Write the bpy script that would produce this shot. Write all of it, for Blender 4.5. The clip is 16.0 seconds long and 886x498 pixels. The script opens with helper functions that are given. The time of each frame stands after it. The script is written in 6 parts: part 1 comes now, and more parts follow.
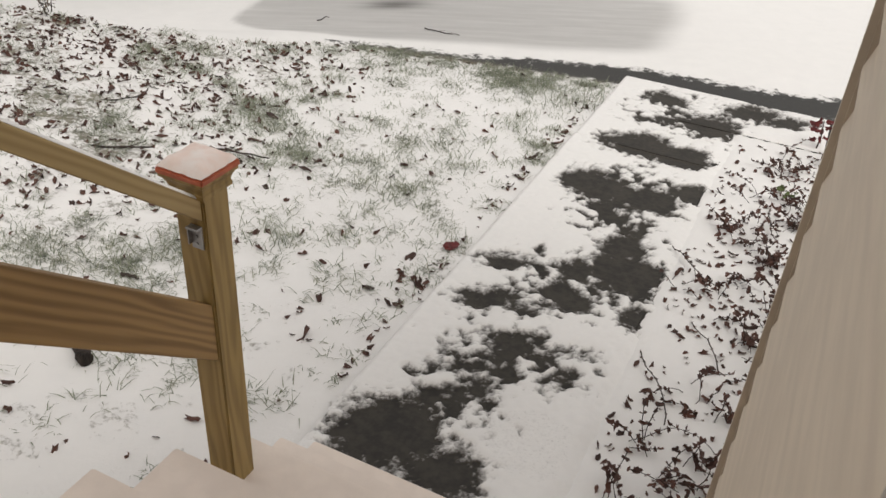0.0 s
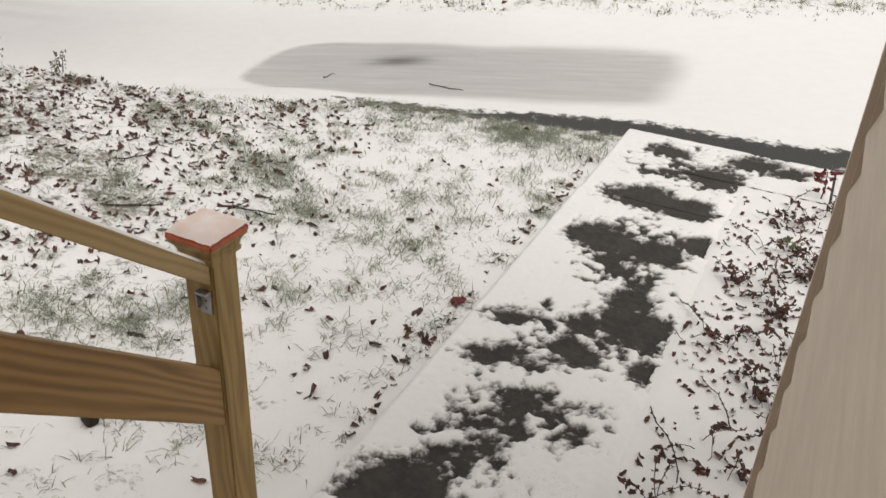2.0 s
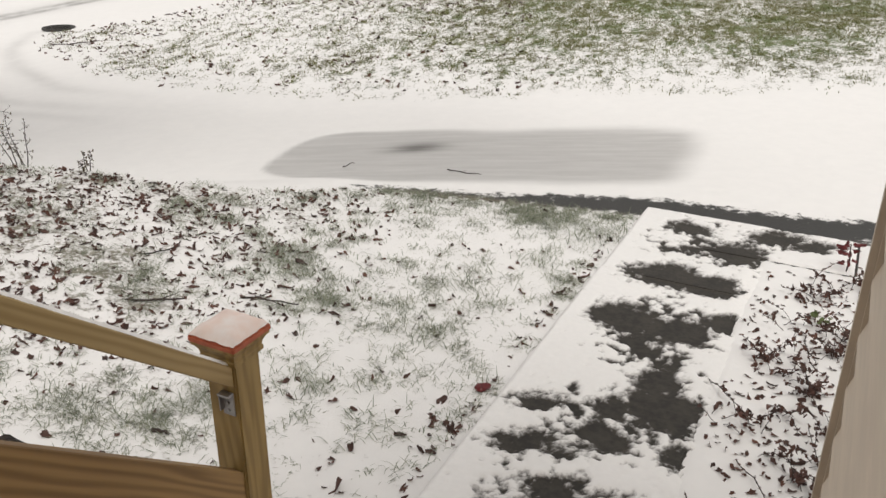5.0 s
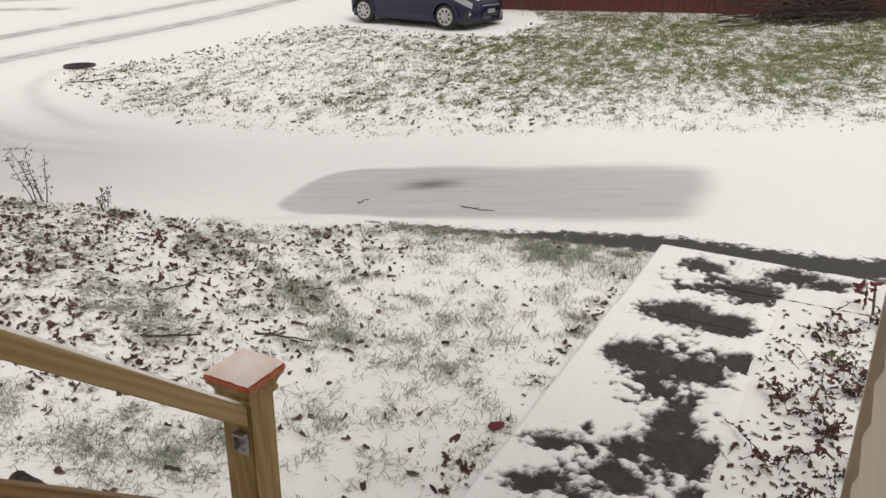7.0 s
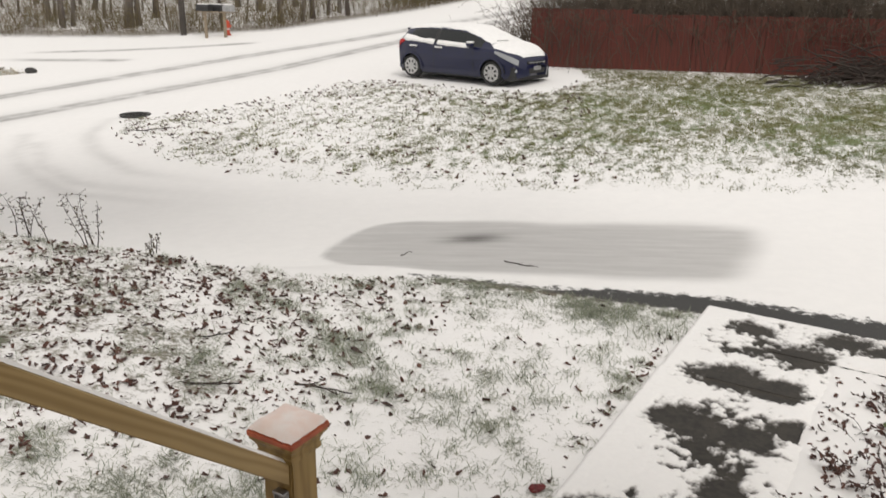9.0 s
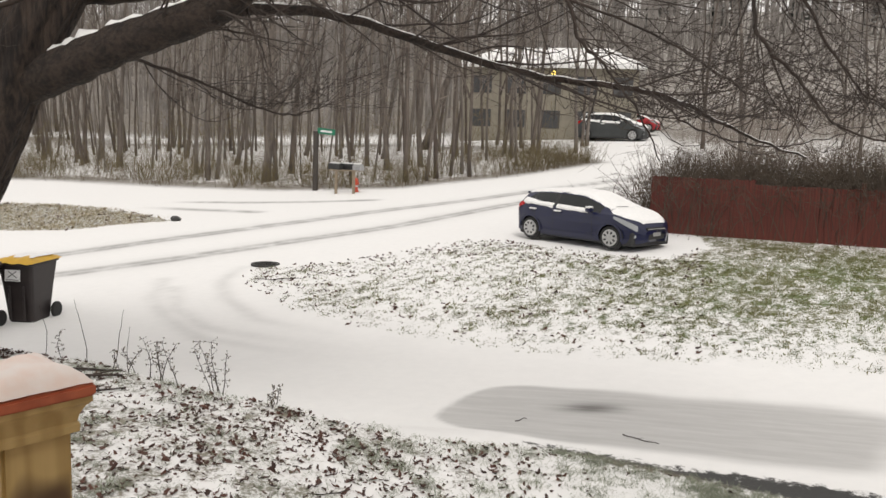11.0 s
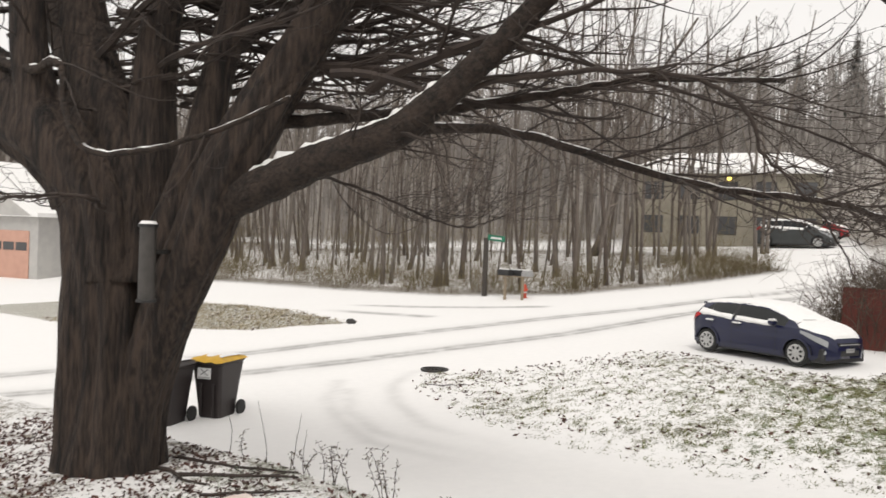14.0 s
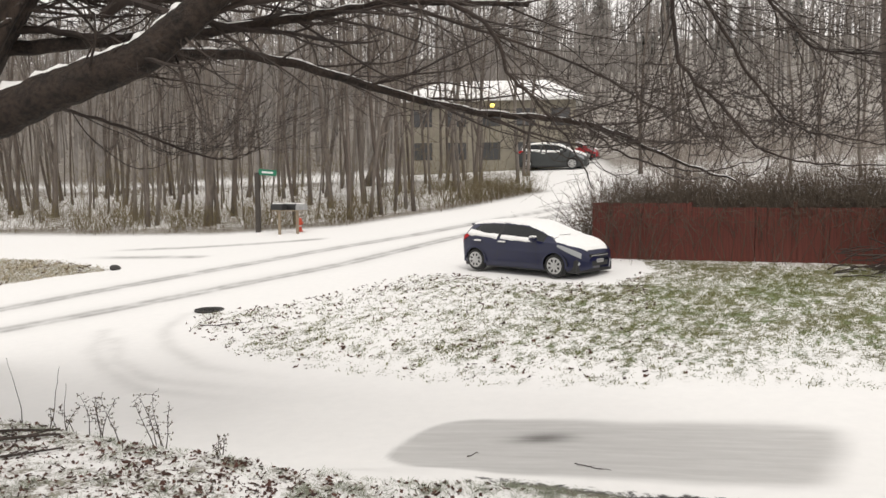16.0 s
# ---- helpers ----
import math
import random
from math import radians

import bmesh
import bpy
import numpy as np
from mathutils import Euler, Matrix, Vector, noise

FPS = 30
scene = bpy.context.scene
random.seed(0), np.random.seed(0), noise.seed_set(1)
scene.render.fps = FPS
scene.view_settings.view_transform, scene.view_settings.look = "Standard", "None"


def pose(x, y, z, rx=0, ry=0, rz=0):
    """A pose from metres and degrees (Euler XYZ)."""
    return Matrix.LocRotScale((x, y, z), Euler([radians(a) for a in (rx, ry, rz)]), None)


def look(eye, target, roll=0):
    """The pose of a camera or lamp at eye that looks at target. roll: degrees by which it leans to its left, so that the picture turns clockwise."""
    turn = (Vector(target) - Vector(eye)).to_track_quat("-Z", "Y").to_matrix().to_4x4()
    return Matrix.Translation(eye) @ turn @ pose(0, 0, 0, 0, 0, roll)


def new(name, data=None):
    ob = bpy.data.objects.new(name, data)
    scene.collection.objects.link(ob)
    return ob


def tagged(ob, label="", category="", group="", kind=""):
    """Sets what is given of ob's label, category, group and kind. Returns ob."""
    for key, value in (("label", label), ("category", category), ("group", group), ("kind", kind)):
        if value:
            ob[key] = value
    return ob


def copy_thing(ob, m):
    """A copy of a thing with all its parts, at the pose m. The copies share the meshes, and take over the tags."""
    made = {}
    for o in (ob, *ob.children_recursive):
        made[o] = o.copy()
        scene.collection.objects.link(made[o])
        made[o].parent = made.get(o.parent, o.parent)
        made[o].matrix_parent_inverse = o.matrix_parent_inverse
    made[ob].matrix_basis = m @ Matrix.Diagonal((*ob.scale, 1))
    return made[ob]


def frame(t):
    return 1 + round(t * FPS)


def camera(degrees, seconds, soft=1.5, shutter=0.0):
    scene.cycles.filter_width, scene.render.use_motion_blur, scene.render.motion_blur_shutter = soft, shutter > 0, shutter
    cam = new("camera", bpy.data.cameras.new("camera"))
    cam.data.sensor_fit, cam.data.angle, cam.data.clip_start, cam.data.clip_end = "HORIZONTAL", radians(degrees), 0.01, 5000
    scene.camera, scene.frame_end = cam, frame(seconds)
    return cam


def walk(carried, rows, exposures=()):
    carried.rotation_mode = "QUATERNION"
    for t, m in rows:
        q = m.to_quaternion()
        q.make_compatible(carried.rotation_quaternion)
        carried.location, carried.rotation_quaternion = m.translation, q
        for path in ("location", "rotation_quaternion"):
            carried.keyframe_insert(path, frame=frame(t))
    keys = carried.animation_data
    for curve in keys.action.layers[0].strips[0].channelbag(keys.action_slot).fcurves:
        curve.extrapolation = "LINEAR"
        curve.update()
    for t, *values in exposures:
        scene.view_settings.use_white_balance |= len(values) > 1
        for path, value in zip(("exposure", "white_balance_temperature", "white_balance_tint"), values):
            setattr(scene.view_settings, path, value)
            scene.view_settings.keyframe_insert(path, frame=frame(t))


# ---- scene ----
cam = camera(56.1, 16.0, shutter=0.45)
# seconds, eye, target, roll
PATH = [
    (0, (0.034, -0.054, 2.538), (0.093, 1.622, 1.448), 4.0),
    (0.5, (0.028, -0.039, 2.535), (0.09, 1.645, 1.458), 3.9),
    (1, (0.029, -0.046, 2.542), (0.084, 1.651, 1.486), 3.6),
    (1.5, (0.028, -0.052, 2.558), (0.073, 1.663, 1.531), 3.4),
    (2, (0.027, -0.04, 2.565), (0.067, 1.698, 1.576), 3.1),
    (2.5, (0.033, -0.047, 2.582), (0.069, 1.716, 1.639), 2.5),
    (3, (0.035, -0.039, 2.58), (0.067, 1.747, 1.681), 2.2),
    (3.5, (0.034, -0.038, 2.593), (0.052, 1.768, 1.734), 1.7),
    (4, (0.03, -0.034, 2.594), (0.037, 1.779, 1.75), 1.0),
    (6.5, (0.028, -0.021, 2.603), (-0.016, 1.828, 1.841), 0.4),
    (7, (0.026, -0.032, 2.613), (-0.025, 1.825, 1.871), 0.3),
    (7.5, (0.025, -0.025, 2.609), (-0.033, 1.836, 1.879), 0.2),
    (8, (0.023, -0.028, 2.615), (-0.052, 1.838, 1.901), 0.4),
    (8.5, (0.006, -0.029, 2.626), (-0.11, 1.85, 1.95), 0.7),
    (9, (0.002, -0.006, 2.618), (-0.149, 1.888, 1.994), 0.8),
    (9.5, (-0.02, -0.045, 2.672), (-0.235, 1.878, 2.165), 1.3),
    (10, (-0.039, -0.049, 2.703), (-0.357, 1.896, 2.359), 1.5),
    (10.2, (-0.056, -0.037, 2.707), (-0.41, 1.91, 2.415), 1.7),
    (12.5, (-0.094, -0.013, 2.686), (-0.631, 1.898, 2.438), 1.4),
    (13, (-0.088, -0.052, 2.734), (-0.754, 1.823, 2.532), 1.3),
    (13.5, (-0.133, -0.051, 2.76), (-0.982, 1.758, 2.666), 2.3),
    (14, (-0.125, -0.035, 2.77), (-0.949, 1.787, 2.737), 2.1),
    (14.5, (-0.073, 0.024, 2.748), (-0.598, 1.953, 2.69), 0.9),
    (15, (-0.042, 0.017, 2.726), (-0.401, 1.981, 2.6), 0.1),
    (15.5, (-0.038, 0.017, 2.729), (-0.358, 1.984, 2.562), -0.3),
    (16, (-0.034, 0.005, 2.724), (-0.346, 1.971, 2.538), -0.4),
]
EXPOSURES = [(0.0, 0.36), (1.5, 0.41), (3.5, 0.39), (7.0, 0.29), (7.5, 0.26), (8.5, 0.34), (10.0, 0.37), (13.5, 0.48), (16.0, 0.49)]
walk(cam, [(t, look(eye, target, roll)) for t, eye, target, roll in PATH], EXPOSURES)

# ---- world and light: an overcast snowy day ----
world = bpy.data.worlds.new("overcast_sky")
scene.world = world
world.use_nodes = True
wt = world.node_tree
wt.nodes.clear()
sky = wt.nodes.new("ShaderNodeTexSky")
sky.sky_type, sky.sun_disc = "NISHITA", False
sky.sun_elevation, sky.sun_rotation = radians(38), radians(160)
grey = wt.nodes.new("ShaderNodeHueSaturation")
grey.inputs["Saturation"].default_value = 0.12
cloud = wt.nodes.new("ShaderNodeMix")
cloud.data_type = "RGBA"
cloud.inputs["Factor"].default_value = 0.75
cloud.inputs["B"].default_value = (8.4, 8.0, 7.6, 1)
back = wt.nodes.new("ShaderNodeBackground")
back.inputs["Strength"].default_value = 0.090
wout = wt.nodes.new("ShaderNodeOutputWorld")
wt.links.new(sky.outputs[0], grey.inputs["Color"])
wt.links.new(grey.outputs[0], cloud.inputs["A"])
wt.links.new(cloud.outputs["Result"], back.inputs["Color"])
wt.links.new(back.outputs[0], wout.inputs[0])
sun = new("sun", bpy.data.lights.new("sun", "SUN"))
sun.data.energy, sun.data.angle, sun.data.color = 1.15, radians(25), (1.0, 0.96, 0.9)
sun.matrix_world = look((0, 0, 30), (-5, 14, 10))

# ---- materials ----


class Mat:
    """A small builder for node materials."""

    def __init__(self, name, rough=0.7, metal=0.0):
        self.m = bpy.data.materials.new(name)
        self.m.use_nodes = True
        self.t = self.m.node_tree
        self.b = self.t.nodes["Principled BSDF"]
        self.b.inputs["Roughness"].default_value = rough
        self.b.inputs["Metallic"].default_value = metal

    def node(self, kind, **values):
        n = self.t.nodes.new(kind)
        for k, v in values.items():
            n.inputs[k.replace("_", " ")].default_value = v
        return n

    def link(self, a, b):
        self.t.links.new(a, b)

    def coord(self, stretch=(1, 1, 1), tilt=0.0):
        c = self.node("ShaderNodeTexCoord")
        turn = self.node("ShaderNodeMapping", Rotation=(radians(tilt), 0, 0))
        mp = self.node("ShaderNodeMapping", Scale=stretch)
        self.link(c.outputs["Object"], turn.inputs["Vector"])
        self.link(turn.outputs[0], mp.inputs["Vector"])
        return mp.outputs[0]

    def noise(self, scale, detail=4, vec=None, rough=0.6, distort=0.0):
        n = self.node("ShaderNodeTexNoise", Scale=scale, Detail=detail, Roughness=rough, Distortion=distort)
        if vec is not None:
            self.link(vec, n.inputs["Vector"])
        return n.outputs["Fac"]

    def ramp(self, fac, lo, hi, a=0.0, b=1.0):
        n = self.node("ShaderNodeMapRange")
        n.interpolation_type = "SMOOTHSTEP"
        self.link(fac, n.inputs["Value"])
        for k, v in (("From Min", lo), ("From Max", hi), ("To Min", a), ("To Max", b)):
            n.inputs[k].default_value = v
        return n.outputs["Result"]

    def mix(self, fac, a, b):
        n = self.node("ShaderNodeMix")
        n.data_type = "RGBA"
        for sock, v in ((n.inputs["Factor"], fac), (n.inputs["A"], a), (n.inputs["B"], b)):
            if isinstance(v, (tuple, list)):
                sock.default_value = (*v[:3], 1)
            elif isinstance(v, (int, float)):
                sock.default_value = v
            else:
                self.link(v, sock)
        return n.outputs["Result"]

    def math(self, op, a, b=0.0):
        n = self.node("ShaderNodeMath")
        n.operation = op
        for sock, v in ((n.inputs[0], a), (n.inputs[1], b)):
            if isinstance(v, (int, float)):
                sock.default_value = v
            else:
                self.link(v, sock)
        return n.outputs[0]

    def attr(self, name):
        n = self.node("ShaderNodeAttribute")
        n.attribute_name = name
        return n.outputs["Fac"]

    def color(self, sock):
        self.link(sock, self.b.inputs["Base Color"])

    def bump(self, height, strength=0.3, dist=0.01):
        n = self.node("ShaderNodeBump", Strength=strength, Distance=dist)
        self.link(height, n.inputs["Height"])
        self.link(n.outputs[0], self.b.inputs["Normal"])


def surf(name, c1, c2, scale=8.0, rough=0.7, metal=0.0, bump=0.2, dist=0.01, stretch=(1, 1, 1), island=0.0, c3=None):
    """Two colours mixed by noise at two scales, with relief; island: variation from piece to piece."""
    m = Mat(name, rough, metal)
    v = m.coord(stretch)
    big, fine = m.noise(scale * 0.25, 3, v), m.noise(scale, 6, v)
    f = m.ramp(m.math("ADD", m.math("MULTIPLY", big, 0.5), m.math("MULTIPLY", fine, 0.5)), 0.35, 0.65)
    col = m.mix(f, c1, c2)
    if island:
        g = m.node("ShaderNodeNewGeometry")
        col = m.mix(m.math("MULTIPLY", g.outputs["Random Per Island"], island), col, c3 or c2)
    m.color(col)
    m.bump(fine, bump, dist)
    return m.m


def wood(name, c1, c2, axis, rough=0.65, ring=16.0, tilt=0.0):
    """Sawn timber with long grain along axis (0, 1 or 2)."""
    m = Mat(name, rough)
    st = [1.0, 1.0, 1.0]
    st[axis] = 0.09
    v = m.coord(st, tilt)
    warp = m.noise(5, 3, v, distort=0.5)
    n = m.node("ShaderNodeTexWave", Scale=ring, Distortion=15.0, Detail=2.5)
    n.inputs["Detail Scale"].default_value = 0.8
    n.bands_direction = ("Y", "Z", "DIAGONAL")[axis]
    m.link(v, n.inputs["Vector"])
    st2 = [60.0, 60.0, 60.0]
    st2[axis] = 2.0
    fine = m.noise(1.0, 4, m.coord(st2, tilt))
    g = m.math("ADD", m.math("MULTIPLY", n.outputs["Fac"], 0.32), m.math("ADD", m.math("MULTIPLY", fine, 0.42), m.math("MULTIPLY", warp, 0.35)))
    col = m.mix(m.ramp(g, 0.25, 0.85), c1, c2)
    knot = m.ramp(m.noise(6.5, 1, m.coord([1.0 if k != axis else 0.6 for k in range(3)])), 0.70, 0.76)
    m.color(m.mix(knot, col, (0.10, 0.055, 0.025)))
    m.bump(g, 0.15, 0.002)
    return m.m


SNOW_C, SNOW_D = (0.82, 0.81, 0.80), (0.74, 0.735, 0.73)


def trodden_snow():
    """Snow that turns to grey slush where it lies thin."""
    m = Mat("trodden_snow", 0.75)
    v = m.coord()
    t = m.math("ADD", m.attr("thick"), m.math("MULTIPLY", m.math("SUBTRACT", m.noise(70, 4, v, 0.7), 0.5), 0.9))
    slush = m.mix(m.noise(120, 3, v), (0.022, 0.019, 0.015), (0.06, 0.053, 0.044))
    m.color(m.mix(m.ramp(t, 0.05, 0.75), slush, m.mix(m.noise(30, 4, v), SNOW_C, SNOW_D)))
    m.bump(m.noise(55, 5, v), 0.3, 0.006)
    return m.m


M_TRODDEN = trodden_snow()
M_SNOW = surf("snow", SNOW_C, SNOW_D, 40, 0.85, bump=0.25, dist=0.006)
M_POST = wood("treated_pine_upright", (0.34, 0.235, 0.085), (0.215, 0.14, 0.045), 2, 0.6)
M_RAIL = wood("treated_pine_rail", (0.40, 0.295, 0.135), (0.27, 0.185, 0.075), 1, 0.6, tilt=37)
M_BOARD = wood("treated_pine_board", (0.33, 0.205, 0.078), (0.165, 0.092, 0.032), 1, 0.6, ring=12, tilt=41)
M_CAPRED = surf("red_stained_cap_edge", (0.50, 0.13, 0.06), (0.36, 0.085, 0.04), 30, 0.55)
M_STEEL = surf("galvanised_steel", (0.42, 0.42, 0.42), (0.3, 0.3, 0.31), 30, 0.4, 0.9)
# white step paint, tinted pinkish to hold the warm light from the house
M_STEP = surf("warm_lit_step_paint", (0.80, 0.71, 0.64), (0.73, 0.645, 0.58), 12, 0.6)
M_SIDING = surf("beige_siding", (0.64, 0.55, 0.44), (0.56, 0.48, 0.385), 6, 0.5, bump=0.15, dist=0.003, stretch=(14, 1, 14))
M_TRIM = surf("beige_trim", (0.52, 0.45, 0.36), (0.44, 0.38, 0.31), 10, 0.5, bump=0.05)
# casing darker than the trim: the shade on this board is in its grey
M_CASING = surf("shaded_grey_casing", (0.40, 0.36, 0.31), (0.34, 0.30, 0.26), 10, 0.5, bump=0.05)
M_CONC = surf("wet_concrete", (0.036, 0.031, 0.024), (0.015, 0.013, 0.0105), 30, 0.7, bump=0.5, dist=0.004)
M_BARK = surf("dark_furrowed_bark", (0.070, 0.048, 0.036), (0.009, 0.006, 0.005), 9, 0.9, bump=1.0, dist=0.10, stretch=(3, 3, 0.45))
M_LIMB = surf("rough_limb_bark", (0.046, 0.031, 0.023), (0.011, 0.008, 0.006), 26, 0.9, bump=1.0, dist=0.04)
M_TWIG = surf("twig_bark", (0.050, 0.036, 0.029), (0.026, 0.019, 0.016), 6, 0.85)
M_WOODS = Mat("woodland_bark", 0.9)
_v = M_WOODS.coord((3, 3, 0.4))
_f = M_WOODS.noise(3, 6, _v)
_g = M_WOODS.node("ShaderNodeObjectInfo")
M_WOODS.color(M_WOODS.mix(_g.outputs["Random"], M_WOODS.mix(M_WOODS.ramp(_f, 0.35, 0.65), (0.115, 0.090, 0.074), (0.055, 0.043, 0.036)),
                          M_WOODS.mix(M_WOODS.ramp(_f, 0.35, 0.65), (0.185, 0.160, 0.138), (0.100, 0.086, 0.074))))
M_WOODS.bump(_f, 0.6, 0.03)
M_WOODS = M_WOODS.m
# twigs paler than the trunks: lying snow plus haze put into the colour
M_WOODTWIG = surf("snowy_hazed_twigs", (0.25, 0.215, 0.185), (0.15, 0.127, 0.108), 3, 0.9, bump=0.1)
M_ROADBRUSH = surf("dry_brown_brush", (0.13, 0.094, 0.058), (0.075, 0.055, 0.036), 3, 0.9, island=0.6, c3=(0.17, 0.15, 0.06))
M_THICKET = surf("dark_thicket_stems", (0.095, 0.069, 0.053), (0.048, 0.036, 0.029), 3, 0.9, island=0.5, c3=(0.12, 0.10, 0.07))
# lit copy of the post pine for the upper newel, porch light painted in
M_LITPINE = wood("lit_pine_upright", (0.58, 0.42, 0.185), (0.42, 0.285, 0.105), 2, 0.6)
M_CAPSNOW = surf("pinkish_cap_snow", (0.83, 0.77, 0.745), (0.80, 0.65, 0.59), 26, 0.8, bump=0.2, dist=0.004)
# far trunks: falling-snow haze is mixed into this paler bark colour
M_FARWOODS = surf("hazed_far_bark", (0.24, 0.22, 0.205), (0.15, 0.135, 0.122), 1, 0.9, bump=0.2)
M_BRUSH = surf("brush_twigs", (0.12, 0.088, 0.066), (0.062, 0.046, 0.037), 3, 0.9, island=0.6, c3=(0.15, 0.13, 0.07))
M_LEAF = surf("fallen_leaves", (0.075, 0.032, 0.024), (0.135, 0.058, 0.040), 20, 0.7, island=0.8, c3=(0.028, 0.017, 0.015))
M_REDLEAF = surf("red_leaf", (0.14, 0.014, 0.015), (0.075, 0.011, 0.012), 30, 0.6)
M_GREENLEAF = surf("green_leaf", (0.10, 0.13, 0.03), (0.06, 0.08, 0.02), 30, 0.6)
M_GRASS = surf("frosted_grass", (0.20, 0.235, 0.17), (0.12, 0.145, 0.10), 3, 0.8, island=0.8, c3=(0.36, 0.36, 0.28))
M_GRASS2 = surf("back_lawn_grass", (0.13, 0.165, 0.035), (0.10, 0.12, 0.03), 0.6, 0.8, island=0.7, c3=(0.21, 0.165, 0.085))
M_STRAW = surf("straw_grass", (0.30, 0.24, 0.14), (0.20, 0.165, 0.09), 1, 0.8, island=0.7, c3=(0.38, 0.33, 0.22))
M_FENCE = surf("red_brown_fence_paint", (0.15, 0.036, 0.024), (0.075, 0.021, 0.016), 3, 0.75, bump=0.3, dist=0.004, stretch=(4, 4, 0.5))
M_PAINT = Mat("blue_car_paint", 0.28)
M_PAINT.b.inputs["Base Color"].default_value = (0.0045, 0.007, 0.036, 1)
M_PAINT.b.inputs["Coat Weight"].default_value = 0.15
M_PAINT.b.inputs["Coat Roughness"].default_value = 0.08
M_PAINT.bump(M_PAINT.noise(400, 2), 0.02, 0.001)
M_PAINT = M_PAINT.m
M_GLASS = Mat("dark_car_glass", 0.06)
M_GLASS.b.inputs["Base Color"].default_value = (0.008, 0.010, 0.011, 1)
M_GLASS.b.inputs["IOR"].default_value = 1.5
M_GLASS = M_GLASS.m
M_BLACK = surf("black_plastic", (0.015, 0.015, 0.016), (0.025, 0.025, 0.026), 20, 0.55, bump=0.1)
M_RUBBER = surf("tyre_rubber", (0.018, 0.018, 0.018), (0.03, 0.03, 0.03), 30, 0.85)
M_SILVER = surf("silver_wheel_cover", (0.55, 0.55, 0.54), (0.42, 0.42, 0.42), 25, 0.35, 0.6, bump=0.05)
M_LAMPW = Mat("clear_lamp", 0.1)
M_LAMPW.b.inputs["Base Color"].default_value = (0.30, 0.31, 0.32, 1)
M_LAMPW = M_LAMPW.m
M_LAMPR = Mat("red_lamp", 0.15)
M_LAMPR.b.inputs["Base Color"].default_value = (0.42, 0.012, 0.015, 1)
M_LAMPR = M_LAMPR.m
M_BIN = surf("dark_brown_bin_plastic", (0.016, 0.011, 0.011), (0.024, 0.017, 0.016), 6, 0.5, bump=0.08)
M_YELLOW = surf("yellow_bin_lid", (0.60, 0.36, 0.03), (0.50, 0.29, 0.025), 6, 0.5, bump=0.05)
M_WHITE = surf("white_label", (0.66, 0.66, 0.66), (0.56, 0.56, 0.56), 20, 0.5, bump=0.02)
M_GREYBAR = surf("grey_print", (0.18, 0.18, 0.18), (0.24, 0.24, 0.24), 20, 0.6, bump=0.02)
M_SIGN = surf("green_sign", (0.01, 0.16, 0.085), (0.012, 0.12, 0.07), 20, 0.5, bump=0.02)
M_POLE = surf("weathered_pole", (0.06, 0.05, 0.042), (0.035, 0.03, 0.026), 10, 0.8, stretch=(4, 4, 0.5))
M_PALEWOOD = surf("pale_post_wood", (0.30, 0.24, 0.17), (0.2, 0.16, 0.115), 10, 0.8, stretch=(4, 4, 0.5))
M_ORANGE = surf("orange_hydrant_paint", (0.62, 0.085, 0.04), (0.5, 0.065, 0.03), 10, 0.5)
M_MAILGREY = surf("grey_mailbox", (0.32, 0.32, 0.32), (0.25, 0.25, 0.25), 10, 0.5)
M_IRON = surf("cast_iron", (0.05, 0.048, 0.045), (0.025, 0.024, 0.023), 25, 0.6, 0.3, bump=0.4)
M_HOUSE = surf("tan_house_wall", (0.26, 0.235, 0.185), (0.21, 0.19, 0.15), 2, 0.8, bump=0.1)
M_GREYHOUSE = surf("pale_siding", (0.42, 0.41, 0.39), (0.36, 0.35, 0.34), 2, 0.8, bump=0.1)
M_GARAGE = surf("salmon_garage_door", (0.50, 0.29, 0.22), (0.44, 0.25, 0.19), 2, 0.6, bump=0.05)
M_WINDOW = Mat("window_glass", 0.1)
M_WINDOW.b.inputs["Base Color"].default_value = (0.07, 0.07, 0.072, 1)
M_WINDOW = M_WINDOW.m
M_TRUCK = surf("dark_grey_truck_paint", (0.05, 0.055, 0.055), (0.04, 0.043, 0.043), 3, 0.35, bump=0.02)
M_REDCAR = surf("red_car_paint", (0.40, 0.02, 0.03), (0.33, 0.018, 0.025), 3, 0.35, bump=0.02)
# needles greyed by snow and by distance haze painted into the colour
M_PINE = surf("snowy_hazed_needles", (0.44, 0.445, 0.435), (0.34, 0.345, 0.335), 2, 0.9)
M_BULB = Mat("yellow_lamp_glow")
M_BULB.b.inputs["Base Color"].default_value = (0.9, 0.7, 0.15, 1)
M_BULB.b.inputs["Emission Color"].default_value = (1.0, 0.75, 0.15, 1)
M_BULB.b.inputs["Emission Strength"].default_value = 2.0
M_BULB = M_BULB.m

# ---- mesh helpers ----


